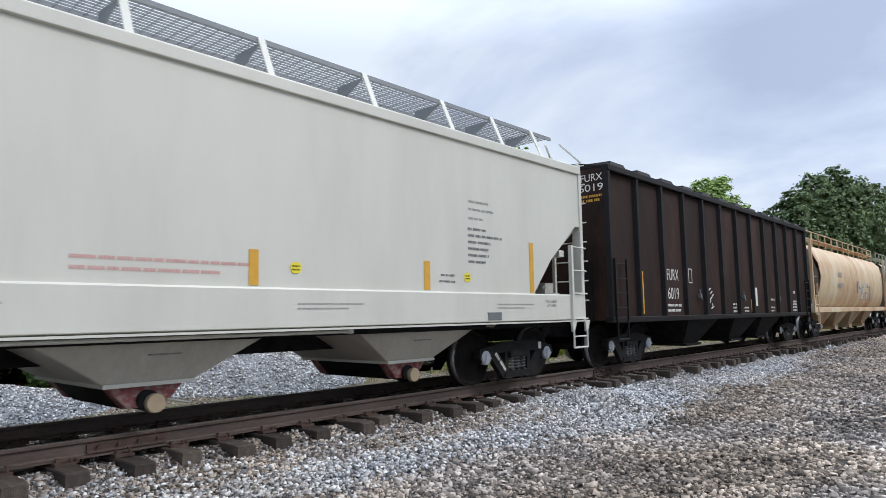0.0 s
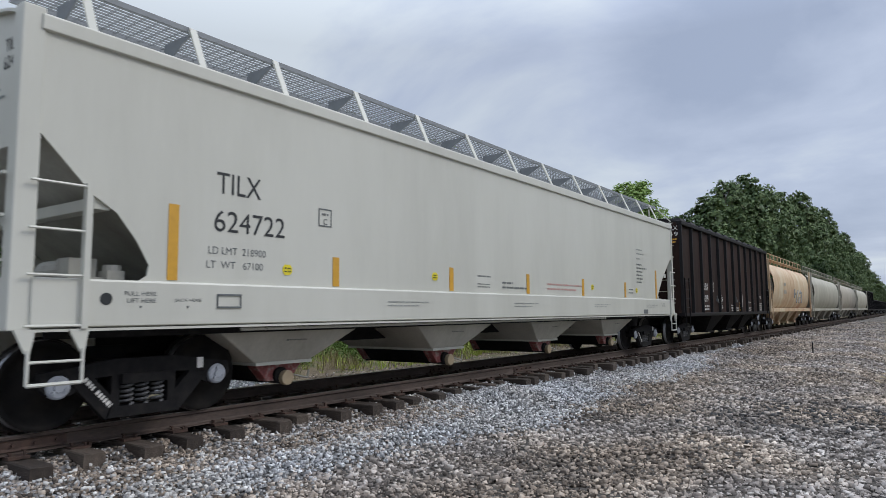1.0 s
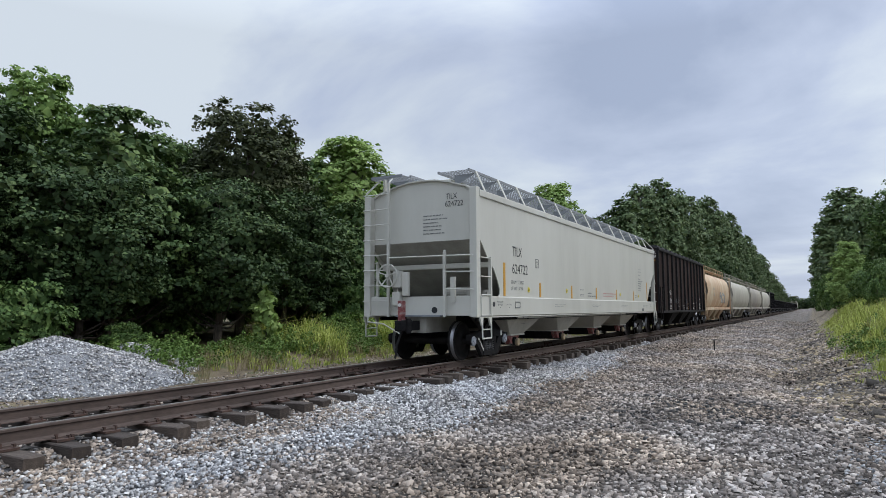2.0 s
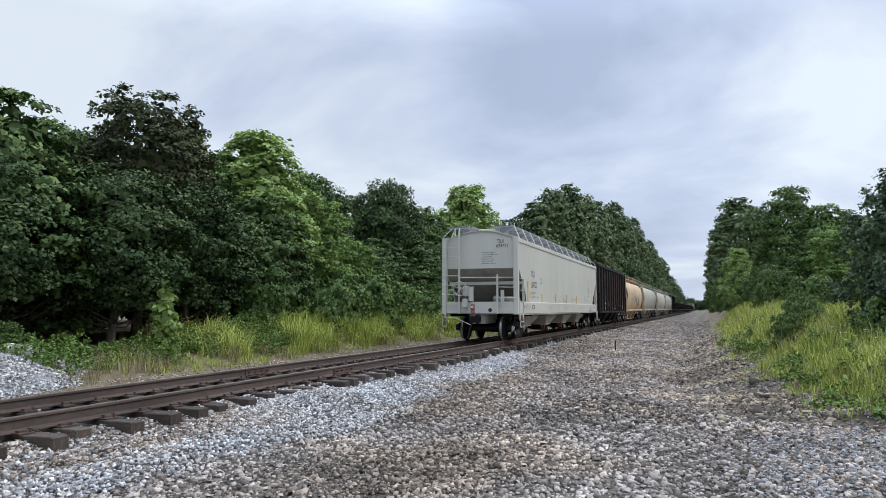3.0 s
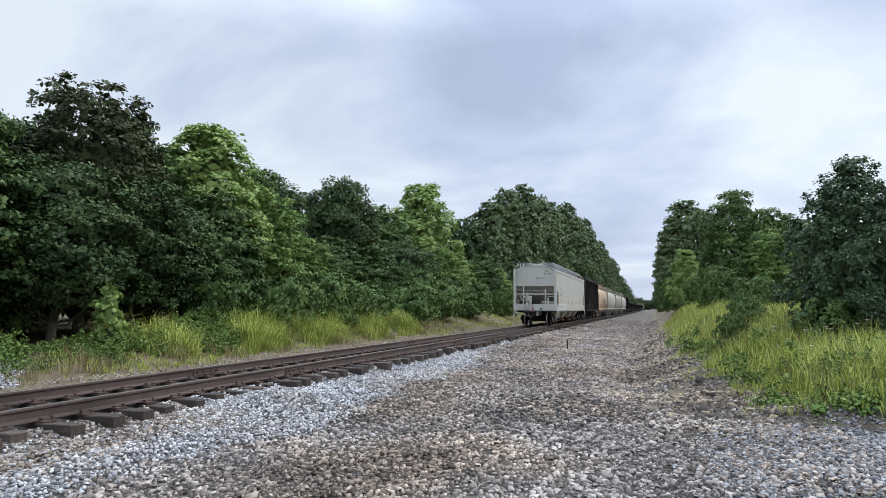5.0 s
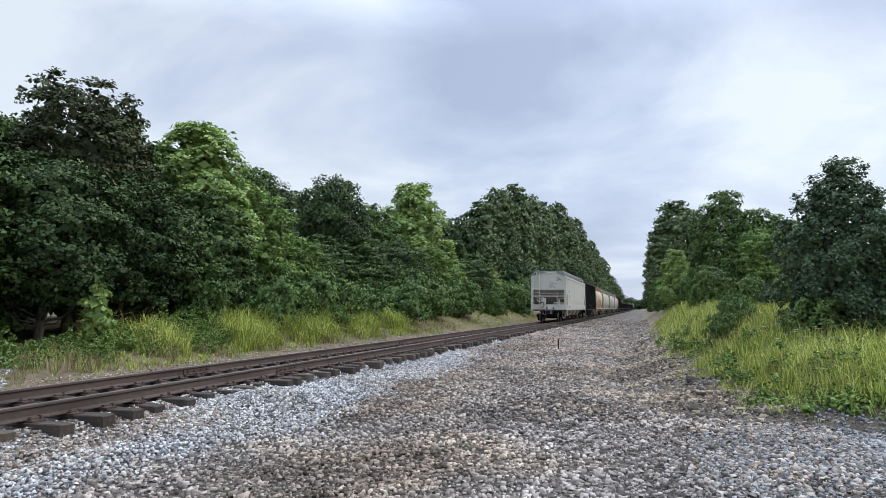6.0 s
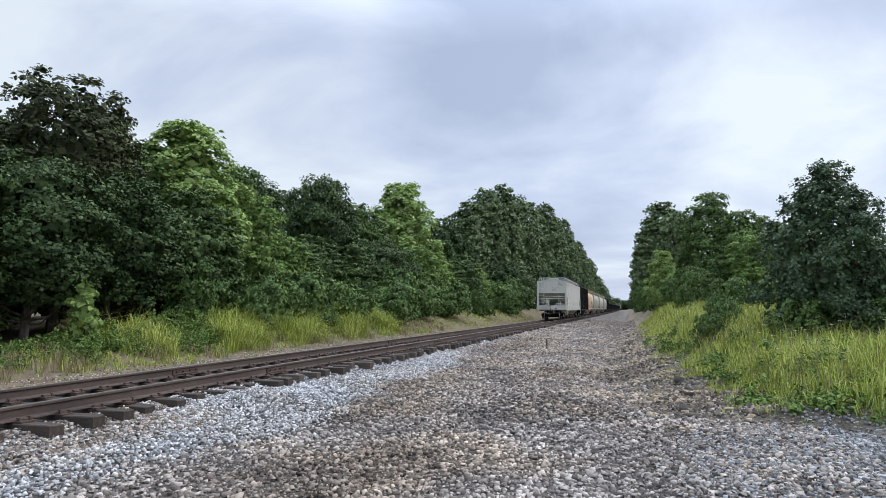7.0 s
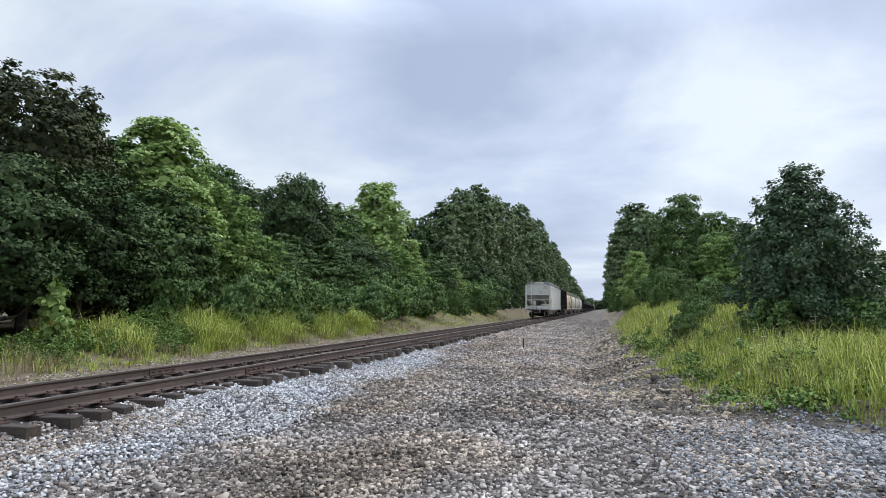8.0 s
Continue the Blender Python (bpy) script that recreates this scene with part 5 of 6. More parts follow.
        hop = part("hopper_bay", b, CHUTE, c, "dusty grey-white hopper chute", bevel=0.015)
        part("chute_lip", Build().box(-1.02, 1.02, yc - 0.48, yc + 0.48, 0.485, 0.525), WHITE, hop)
        for s in (-1, 1):
            a, q = sorted((s * 0.72, s * 0.90))
            b = Build().hexa([(a, yc - 0.40, 0.485), (q, yc - 0.40, 0.485), (q, yc + 0.40, 0.485), (a, yc + 0.40, 0.485)], [(a, yc - 0.2, 0.26), (q, yc - 0.2, 0.26), (q, yc + 0.2, 0.26), (a, yc + 0.2, 0.26)])
            part("outlet_gate", b, RED, hop, "worn red outlet gate", bevel=0.01)
        part("outlet_trough", Build().hexa([(-0.715, yc - 0.40, 0.485), (0.715, yc - 0.40, 0.485), (0.715, yc + 0.40, 0.485), (-0.715, yc + 0.40, 0.485)], [(-0.715, yc - 0.16, 0.24), (0.715, yc - 0.16, 0.24), (0.715, yc + 0.16, 0.24), (-0.715, yc + 0.16, 0.24)]).tube((-0.95, yc, 0.33), (0.95, yc, 0.33), 0.11, 14), STEEL_DARK, hop, "dark outlet tube across the car")
        for s in (-1, 1):
            part("outlet_cap", Build().tube((s * 0.95, yc + 0.05, 0.30), (s * 1.03, yc + 0.05, 0.30), 0.10, 18), TAN_CAP, hop, "round tan outlet cap", bevel=0.01)
            part("cap_lever", Build().tube((s * 0.99, yc + 0.18, 0.33), (s * 1.0, yc + 0.42, 0.27), 0.014, 6).tube((s * 1.0, yc + 0.42, 0.27), (s * 1.0, yc + 0.44, 0.38), 0.014, 6), WHITE_DIRTY_SHADED, hop)
        if yc > 0:
            bars("chute_marks", [(0, 0.0, 0.36, 0.018), (0, 0.06, 0.44, 0.018), (0.02, 0.12, 0.62, 0.022), (0.02, 0.165, 0.62, 0.022)], SIDE @ pose(0, 0, 0, -29.4, 0, 0), (1.185, yc - 0.12, 0.80), INK_GREY, hop)
            part("chute_mark_block", Build().slab([(1.262, yc + 0.24, 0.985), (1.262, yc + 0.48, 0.985), (1.304, yc + 0.48, 1.06), (1.304, yc + 0.24, 1.06)], (0.006, 0, -0.003)), INK_GREY, hop)
    # roof walkways either side of the hatches, with white stanchions
    for s in (-1, 1):
        b = Build()
        grating(b, *sorted((s * 0.40, s * 1.20)), 0.25, L - 0.55, 4.47)
        walk_ob = part("roof_walkway", b, GRATE, c, "dark open steel grating walkway")
        part("walkway_edge", Build().box(*sorted((s * 1.19, s * 1.225)), 0.2, L - 0.5, 4.425, 4.485).box(*sorted((s * 0.38, s * 0.415)), 0.2, L - 0.5, 4.425, 4.485), GRATE, walk_ob)
        for y in (0.56, 1.80, 3.02, 4.55, 6.05, 7.55, 9.05, 10.63, 12.25, 13.87, 15.45, 16.70, 17.87):
            st = Build().hexa([(s * 1.47, y - 0.045, 3.94), (s * 1.50, y - 0.045, 3.90), (s * 1.50, y + 0.045, 3.90), (s * 1.47, y + 0.045, 3.94)], [(s * 1.205, y - 0.045, 4.48), (s * 1.235, y - 0.045, 4.48), (s * 1.235, y + 0.045, 4.48), (s * 1.205, y + 0.045, 4.48)])
            part("stanchion", st, WHITE, walk_ob)
            part("bracket", Build().slab([(s * 1.21, y - 0.01, 4.43), (s * 0.66, y - 0.01, 4.43), (s * 0.66, y - 0.01, 4.20), (s * 0.75, y - 0.01, 4.20)], (0, 0.02, 0)), GRATE, walk_ob)
    b = Build()
    grating(b, -1.30, -0.45, -0.10, 0.24, 4.45)
    end_walk = part("end_walkway", b, GRATE, c, "open steel grating at the roof end")
    part("walkway_edge", Build().box(-1.32, -0.43, -0.13, -0.10, 4.39, 4.46).box(-1.33, -1.30, -0.12, 0.24, 4.39, 4.46), GRATE, end_walk)
    part("bracket", Build().box(-1.12, -1.08, 0.10, 0.22, 4.06, 4.43), WHITE, end_walk)
    b = Build()
    b.box(-0.36, 0.36, 0.9, L - 0.9, 4.26, 4.44)
    for i in range(9):
        b.box(-0.37, 0.37, 1.6 + i * 1.9, 1.66 + i * 1.9, 4.43, 4.47)
    part("hatch_cover", b, WHITE, c, "long white trough hatch", bevel=0.02)
    # ladders and handrails, mirrored at both ends
    for e in (0, 1):
        f = (lambda y: y) if e == 0 else (lambda y: L - y)
        m = 1 if e == 0 else -1
        lad = part("end_ladder", Build().box(*sorted((m * -0.84, m * -0.78)), *sorted((f(-0.16), f(-0.10))), 1.03, 4.28), WHITE, c)
        for i in range(8):
            z = 1.40 + i * 0.372
            part("rung", Build().tube((m * -1.54, f(-0.15), z), (m * -0.78, f(-0.15), z), 0.013, 6), WHITE, lad)
        b = Build()
        b.tube((m * -0.8, f(-0.13), 4.27), (m * -0.9, f(0.2), 4.46), 0.02, 6).tube((m * -1.5, f(-0.1), 4.05), (m * -1.15, f(0.1), 4.45), 0.02, 6)
        part("roof_grab_iron", b, WHITE, c)
        b = Build().box(*sorted((m * 0.72, m * 0.78)), *sorted((f(-0.18), f(-0.12))), 1.03, 2.50)
        b.tube((m * 0.75, f(-0.15), 2.47), (m * 0.75, f(-0.15), 2.56), 0.03, 8)
        hr = part("handrail_post", b, WHITE, c)
        for z in (2.44, 2.06, 1.66):
            part("handrail", Build().tube((m * (-0.78 if z > 2.4 else 0.75), f(-0.15), z), (m * 1.48, f(-0.15), z - 0.02), 0.016, 6), WHITE, hr)
        for s in (-1, 1):
            x = s * 1.60
            lad = part("side_ladder", Build().box(*sorted((s * 1.55, s * 1.62)), *sorted((f(0.50), f(0.56))), 1.03, 2.40), WHITE, c)
            for z in (2.37, 1.94, 1.52, 1.06):
                part("rung", Build().tube((x, f(0.02), z), (x, f(0.55), z), 0.014, 6), WHITE, lad)
            b = Build()
            b.slab([(x, f(-0.06), 1.03), (x, f(0.12), 1.03), (x, f(0.08), 0.82), (x, f(0.04), 0.82)], (-s * 0.04, 0, 0))
            b.slab([(x, f(0.40), 1.03), (x, f(0.58), 1.03), (x, f(0.55), 0.82), (x, f(0.51), 0.82)], (-s * 0.04, 0, 0))
            b.path([(x, f(0.06), 0.85), (x, f(0.06), 0.54), (x, f(0.53), 0.54), (x, f(0.53), 0.85)], 0.018, 6)
            b.tube((x, f(0.06), 0.74), (x, f(0.53), 0.74), 0.014, 6)
            part("step", b, WHITE, c)
    # hand brake on the trailing end
    b = Build().ring((-0.72, -0.30, 2.0), 0.27, 0.02, "y", 22)
    for i in range(5):
        a = 2 * math.pi * i / 5 + 0.3
        b.tube((-0.72, -0.26, 2.0), (-0.72 + 0.27 * math.cos(a), -0.30, 2.0 + 0.27 * math.sin(a)), 0.016, 6)
    b.tube((-0.72, -0.34, 2.0), (-0.72, -0.12, 2.0), 0.05, 10)
    part("brake_wheel", b, WHITE, c)
    part("brake_gear_box", Build().box(-0.62, -0.42, -0.22, -0.06, 1.72, 2.12).box(-0.42, -0.24, -0.14, -0.05, 1.52, 2.08).box(-0.66, -0.45, -0.2, -0.06, 1.30, 1.62).tube((-0.55, -0.12, 1.72), (-0.55, -0.12, 1.1), 0.025, 6), WHITE, c, bevel=0.02)
    part("grab_iron_post", Build().box(0.86, 0.98, -0.08, -0.02, 1.36, 1.94), WHITE, c)
    part("platform_step", Build().box(-0.5, 0.7, -0.28, -0.04, 1.03, 1.07), GRATE, c)
    # solid black disc stands in for the shaded inside of a hole
    part("sill_hole", Build().tube((0.42, -0.046, 1.18), (0.42, -0.03, 1.18), 0.075, 16), INK, c)
    # rear marker, hoses, uncoupling lever
    rear = part("rear_marker", Build().box(-0.12, 0.0, -0.78, -0.62, 1.06, 1.40).box(-0.10, -0.02, -0.80, -0.60, 0.80, 1.08), RED, c, "red rear-end marker on the coupler", bevel=0.012)
    part("marker_lens", Build().tube((-0.06, -0.80, 1.30), (-0.06, -0.775, 1.30), 0.04, 12), INK_WHITE, rear)
    part("air_hose", Build().path([(-0.12, -0.5, 0.80), (-0.14, -0.62, 0.62), (-0.20, -0.68, 0.40), (-0.24, -0.66, 0.20), (-0.30, -0.60, 0.10)], 0.028, 7).path([(-0.05, -0.7, 0.8), (-0.16, -0.7, 0.45), (-0.26, -0.66, 0.12)], 0.018, 6), RUBBER, c)
    part("uncoupling_lever", Build().path([(-1.42, -0.12, 0.90), (-0.9, -0.2, 0.86), (-0.25, -0.42, 0.62)], 0.016, 6).tube((-1.42, -0.12, 0.90), (-1.42, -0.1, 1.04), 0.016, 6), WHITE, c)
    # reflectors, stickers and lettering on both sides' near faces
    X = w + 0.004
    for y, z1 in ((1.45, 2.33), (3.87, 1.91), (6.60, 1.91), (9.30, 1.91), (12.0, 1.91), (14.75, 1.92), (17.33, 2.36)):
        part("reflector_strip", Build().box(X - 0.002, X + 0.003, y - 0.06, y + 0.06, 1.515, z1), YELLOW, c, "amber reflective strip")
    for y, z in ((3.02, 1.70), (6.13, 1.74), (12.55, 1.73), (15.63, 1.72)):
        st = part("safety_sticker", Build().slab([(X, y - 0.075, z - 0.03), (X, y - 0.04, z - 0.065), (X, y + 0.04, z - 0.065), (X, y + 0.075, z - 0.03), (X, y + 0.075, z + 0.03), (X, y + 0.04, z + 0.065), (X, y - 0.04, z + 0.065), (X, y - 0.075, z + 0.03)], (0.003, 0, 0)), YELLOW_BRIGHT, c, "bright yellow sticker")
        bars("sticker_marks", [(0, 0, 0.11, 0.018), (0, 0.04, 0.11, 0.018)], SIDE, (X + 0.006, y - 0.055, z - 0.03), INK, st)
    lettering("reporting_mark", "TILX", 0.245, 0.62, (X, 1.97, 2.53), SIDE, INK, c)
    lettering("car_number", "624722", 0.245, 1.02, (X, 1.95, 2.09), SIDE, INK, c)
    lettering("weight_marks", "LD LMT  218900", 0.085, 0.80, (X, 1.88, 1.83), SIDE, INK_GREY, c)
    lettering("weight_marks", "LT  WT   67100", 0.085, 0.78, (X, 1.86, 1.67), SIDE, INK_GREY, c)
    fr = Build()
    for a0, a1, q0, q1 in ((0, .24, 0, .016), (0, .24, .224, .24), (0, .016, 0, .24), (.224, .24, 0, .24)):
        fr.box(X, X + 0.002, 3.54 + a0, 3.54 + a1, 2.31 + q0, 2.31 + q1)
    plate_sign = part("plate_mark", fr, INK_GREY, c)
    lettering("plate_letter", "C", 0.08, 0.065, (X + 0.001, 3.63, 2.335), SIDE, INK_GREY, plate_sign)
    bars("plate_word", [(0, 0, 0.12, 0.03)], SIDE, (X + 0.001, 3.60, 2.46), INK_GREY, plate_sign)
    bars("notice", [(0, 0, 0.42, 0.02), (0, 0.05, 0.42, 0.02), (0, 0.19, 0.46, 0.026)], SIDE, (X, 7.42, 1.60), INK_GREY, c)
    bars("notice", [(0, 0, 1.05, 0.036), (0.0, 0.09, 0.42, 0.036)], SIDE, (X, 8.28, 1.60), INK_GREY, c)
    bars("red_notice", [(0, 0, 1.45, 0.035), (0, 0.10, 1.9, 0.035)], SIDE, (X, 10.15, 1.62), INK_RED, c)
    bars("load_marks", [(0, -0.14, 0.35, 0.035), (0, 0, 0.62, 0.035), (0, 0.12, 0.5, 0.035)], SIDE, (X, 15.68, 2.75), INK_FAINT, c)
    bars("lining_marks", [(0, -0.1 * i, q, 0.04) for i, q in enumerate((0.45, 0.85, 0.55, 0.5, 0.5, 0.42))], SIDE, (X, 15.66, 2.44), INK_GREY, c)
    bars("small_marks", [(0, 0, 0.35, 0.03), (0.04, 0.09, 0.3, 0.03)], SIDE, (X, 15.0, 1.63), INK_GREY, c)
    XS = 1.579
    for y in (5.3, 9.05, 12.95, 16.7):
        bars("sill_marks", [(0, 0, 0.75, 0.02), (0, 0.055, 1.0, 0.02)], SIDE, (XS, y - 0.4, 1.25), INK_FAINT, c)
    for q in (0.92, 17.66):
        lettering("lift_mark", "PULL HERE", 0.042, 0.34, (XS, q, 1.345), SIDE, INK_GREY, c)
        lettering("lift_mark", "LIFT HERE", 0.042, 0.30, (XS, q + 0.03, 1.275), SIDE, INK_GREY, c)
    lettering("jack_mark", "JACK HERE", 0.042, 0.32, (XS, 1.46, 1.28), SIDE, INK_GREY, c)
    for q in (1.09, 1.62):
        part("jack_spot", Build().tube((XS - 0.002, q, 1.235), (XS + 0.003, q, 1.235), 0.012, 8), INK_GREY, c)
    part("card_holder", Build().box(XS, XS + 0.01, 1.98, 2.30, 1.22, 1.24).box(XS, XS + 0.01, 1.98, 2.30, 1.36, 1.38).box(XS, XS + 0.01, 1.98, 1.99, 1.22, 1.38).box(XS, XS + 0.01, 2.29, 2.30, 1.22, 1.38), INK_GREY, c)
    # opening drawn as a black disc, its inner shade given by the paint
    part("sill_opening", Build().tube((XS - 0.01, 0.74, 1.31), (XS + 0.002, 0.74, 1.31), 0.06, 14), INK, c)
    part("dark_label", Build().box(XS, XS + 0.003, 16.05, 16.4, 1.07, 1.19), INK_GREY, c)
    lettering("end_mark", "TILX", 0.13, 0.30, (0.66, 0.094, 3.78), END, INK, c)
    lettering("end_number", "624722", 0.13, 0.48, (0.64, 0.094, 3.60), END, INK, c)
    bars("end_notice", [(0, -0.085 * i, q, 0.028) for i, q in enumerate((0.55, 0.66, 0.42, 0.5, 0.48, 0.58))], END, (0.04, 0.094, 3.40), INK_GREY, c)
    truck(c, 1.42, True, True)
    truck(c, 17.42, True, True)
    return c


# ---------------------------------------------------------------- the black ribbed hopper
def black_hopper():
    L = 15.35
    c = tagged(new("hopper_car"), "dark brown-black ribbed steel hopper railcar with peeling faded paint", "railcar", "cars of the freight train")
    for s in (-1, 1):
        part("side_sheet", Build().slab([(s * 1.47, 0.05, 1.06), (s * 1.47, L - 0.05, 1.06), (s * 1.47, L - 0.05, 4.1), (s * 1.47, 0.05, 4.1)], (-s * 0.03, 0, 0)), BLACK_CAR, c)
        for i in range(13):
            y = 0.06 + i * (L - 0.12) / 12
            b = Build().hexa([(s * 1.47, y - 0.08, 1.06), (s * 1.56, y - 0.045, 1.06), (s * 1.56, y + 0.045, 1.06), (s * 1.47, y + 0.08, 1.06)], [(s * 1.47, y - 0.08, 4.08), (s * 1.56, y - 0.045, 4.08), (s * 1.56, y + 0.045, 4.08), (s * 1.47, y + 0.08, 4.08)])
            part("rib", b, BLACK_RIB, c)
        part("top_rail", Build().box(*sorted((s * 1.40, s * 1.58)), 0, L, 4.06, 4.2), BLACK_RIB, c, bevel=0.02)
        part("side_sill", Build().box(*sorted((s * 1.38, s * 1.57)), 0, L, 0.95, 1.07), BLACK_RIB, c, bevel=0.015)
    for e in (0, 1):
        y0, y1 = ((0.02, 0.06) if e == 0 else (L - 0.06, L - 0.02))
        part("end_sheet", Build().box(-1.47, 1.47, y0, y1, 1.0, 4.15), BLACK_CAR, c)
        f = (lambda y: y) if e == 0 else (lambda y: L - y)
        for x in (-1.1, 1.1):
            lad = part("end_ladder" if x < 0 else "end_post", Build().box(x - 0.03, x + 0.03, *sorted((f(-0.1), f(0.02))), 1.0, 2.2), BLACK_RIB, c)
            for i in range(4 if x < 0 else 0):
                part("rung", Build().tube((-1.1, f(-0.08), 1.2 + 0.3 * i), (-0.6, f(-0.08), 1.2 + 0.3 * i), 0.015, 6), BLACK_RIB, lad)
        lad = part("side_ladder", Build().box(1.56, 1.60, *sorted((f(0.10), f(0.14))), 1.0, 2.25), BLACK_RIB, c)
        part("stile", Build().box(1.56, 1.60, *sorted((f(0.60), f(0.64))), 1.0, 2.25), BLACK_RIB, lad)
        for i in range(4):
            part("rung", Build().tube((1.58, f(0.1), 1.25 + 0.3 * i), (1.58, f(0.64), 1.25 + 0.3 * i), 0.014, 6), BLACK_RIB, lad)
        part("step", Build().path([(1.58, f(0.15), 1.0), (1.58, f(0.15), 0.62), (1.58, f(0.6), 0.62), (1.58, f(0.6), 1.0)], 0.018, 6), BLACK_RIB, c)
        coupler(c, f(-0.02), -1 if e == 0 else 1)
    b = Build()
    prof = [(-1.5, 4.16), (-0.9, 4.30), (0, 4.36), (0.9, 4.30), (1.5, 4.16)]
    b.hexa([(x, 0.02, z) for x, z in prof], [(x, L - 0.02, z) for x, z in prof])
    part("roof", b, BLACK_RIB, c)
    for i in range(12):
        y = 0.7 + i * 1.27
        part("roof_hatch", Build().hexa([(0.55, y - 0.4, 4.22), (1.5, y - 0.4, 4.13), (1.5, y + 0.4, 4.13), (0.55, y + 0.4, 4.22)], [(0.65, y - 0.3, 4.36), (1.42, y - 0.3, 4.33), (1.42, y + 0.3, 4.33), (0.65, y + 0.3, 4.36)]), BLACK_RIB, c)
    part("centre_sill", Build().box(-0.25, 0.25, 0, L, 0.66, 1.0), STEEL_DARK, c)
    for yc in (5.2, 8.5, 11.0):
        part("hopper_bay", Build().hexa([(-1.4, yc - 1.0, 0.94), (1.4, yc - 1.0, 0.94), (1.4, yc + 1.0, 0.94), (-1.4, yc + 1.0, 0.94)], [(-1.0, yc - 0.45, 0.32), (1.0, yc - 0.45, 0.32), (1.0, yc + 0.45, 0.32), (-1.0, yc + 0.45, 0.32)]).box(-1.1, 1.1, yc - 0.5, yc + 0.5, 0.28, 0.34), STEEL_DARK, c)
    X = 1.474
    lettering("reporting_mark", "FURX", 0.26, 0.66, (X, 2.86, 1.90), SIDE, INK_WHITE, c)
    lettering("car_number", "6019", 0.26, 0.62, (X, 2.88, 1.46), SIDE, INK_WHITE, c)
    bars("weight_marks", [(0, 0, 0.78, 0.06), (0, 0.12, 0.78, 0.06)], SIDE, (X, 2.84, 1.16), INK_WHITE, c)
    lettering("end_mark", "FURX", 0.15, 0.50, (0.93, 0.016, 3.88), END, INK_WHITE, c)
    lettering("end_number", "6019", 0.15, 0.56, (0.88, 0.016, 3.67), END, INK_WHITE, c)
    bars("end_notice", [(0, 0, 0.48, 0.05), (0, 0.09, 0.52, 0.05)], END, (0.88, 0.016, 3.45), YELLOW, c)
    b = Build().box(X, X + 0.003, 1.50, 1.60, 1.12, 2.05)
    part("reflector_strip", b, YELLOW, c, "amber reflective strip")
    part("reflector_strip", Build().box(X, X + 0.003, 8.82, 8.90, 1.12, 1.5), YELLOW, c)
    part("white_card", Build().box(X, X + 0.004, 9.15, 9.45, 1.30, 1.85), INK_WHITE, c, "white card on the side")
    part("white_card", Build().box(X, X + 0.004, 14.2, 14.4, 1.15, 1.5), INK_WHITE, c)
    bars("small_marks", [(0, 0, 0.3, 0.05), (0, 0.1, 0.3, 0.05), (0, 0.2, 0.3, 0.05)], SIDE, (X, 7.25, 1.12), INK_WHITE, c)
    bars("small_marks", [(0, 0, 0.4, 0.05), (0, 0.1, 0.4, 0.05)], SIDE, (X, 8.2, 1.12), INK_WHITE, c)
    bars("small_marks", [(0, 0, 0.4, 0.05), (0, 0.1, 0.4, 0.05), (0, 0.35, 0.4, 0.06)], SIDE, (X, 10.8, 1.12), INK_WHITE, c)
    bars("small_marks", [(0, 0, 0.5, 0.06), (0, 0.1, 0.5, 0.06), (0, 0.2, 0.5, 0.06), (0, 0.3, 0.5, 0.06), (0.1, 0.6, 0.3, 0.1)], SIDE, (X, 13.35, 1.12), INK_WHITE, c)
    fr = Build()
    for a0, a1, q0, q1 in ((0, .22, 0, .02), (0, .22, .34, .36), (0, .02, 0, .36), (.2, .22, 0, .36)):
        fr.box(X, X + 0.002, 4.14 + a0, 4.14 + a1, 1.86 + q0, 1.86 + q1)
    part("plate_mark", fr, INK_WHITE, c)
    b = Build()
    for i in range(7):
        a = 0.9 * i
        b.tube((X + 0.002, 5.55 + 0.10 * math.sin(a * 2.1), 1.22 + 0.08 * i), (X + 0.002, 5.65 + 0.10 * math.cos(a * 1.7), 1.28 + 0.08 * i), 0.012, 5)
    tagged(part("paint_tag", b, INK_WHITE, c), "pale scrawl of spray paint", kind="stuff")
    for y in (4.75, 8.1, 11.6):
        part("handle", Build().tube((1.5, y, 1.55), (1.56, y, 1.45), 0.02, 6).tube((1.52, y - 0.03, 1.72), (1.52, y - 0.03, 1.5), 0.015, 6).box(1.475, 1.55, y - 0.07, y + 0.03, 1.5, 1.6), INK_GREY, c)
    truck(c, 1.55, True)
    truck(c, L - 1.55, True)
    return c


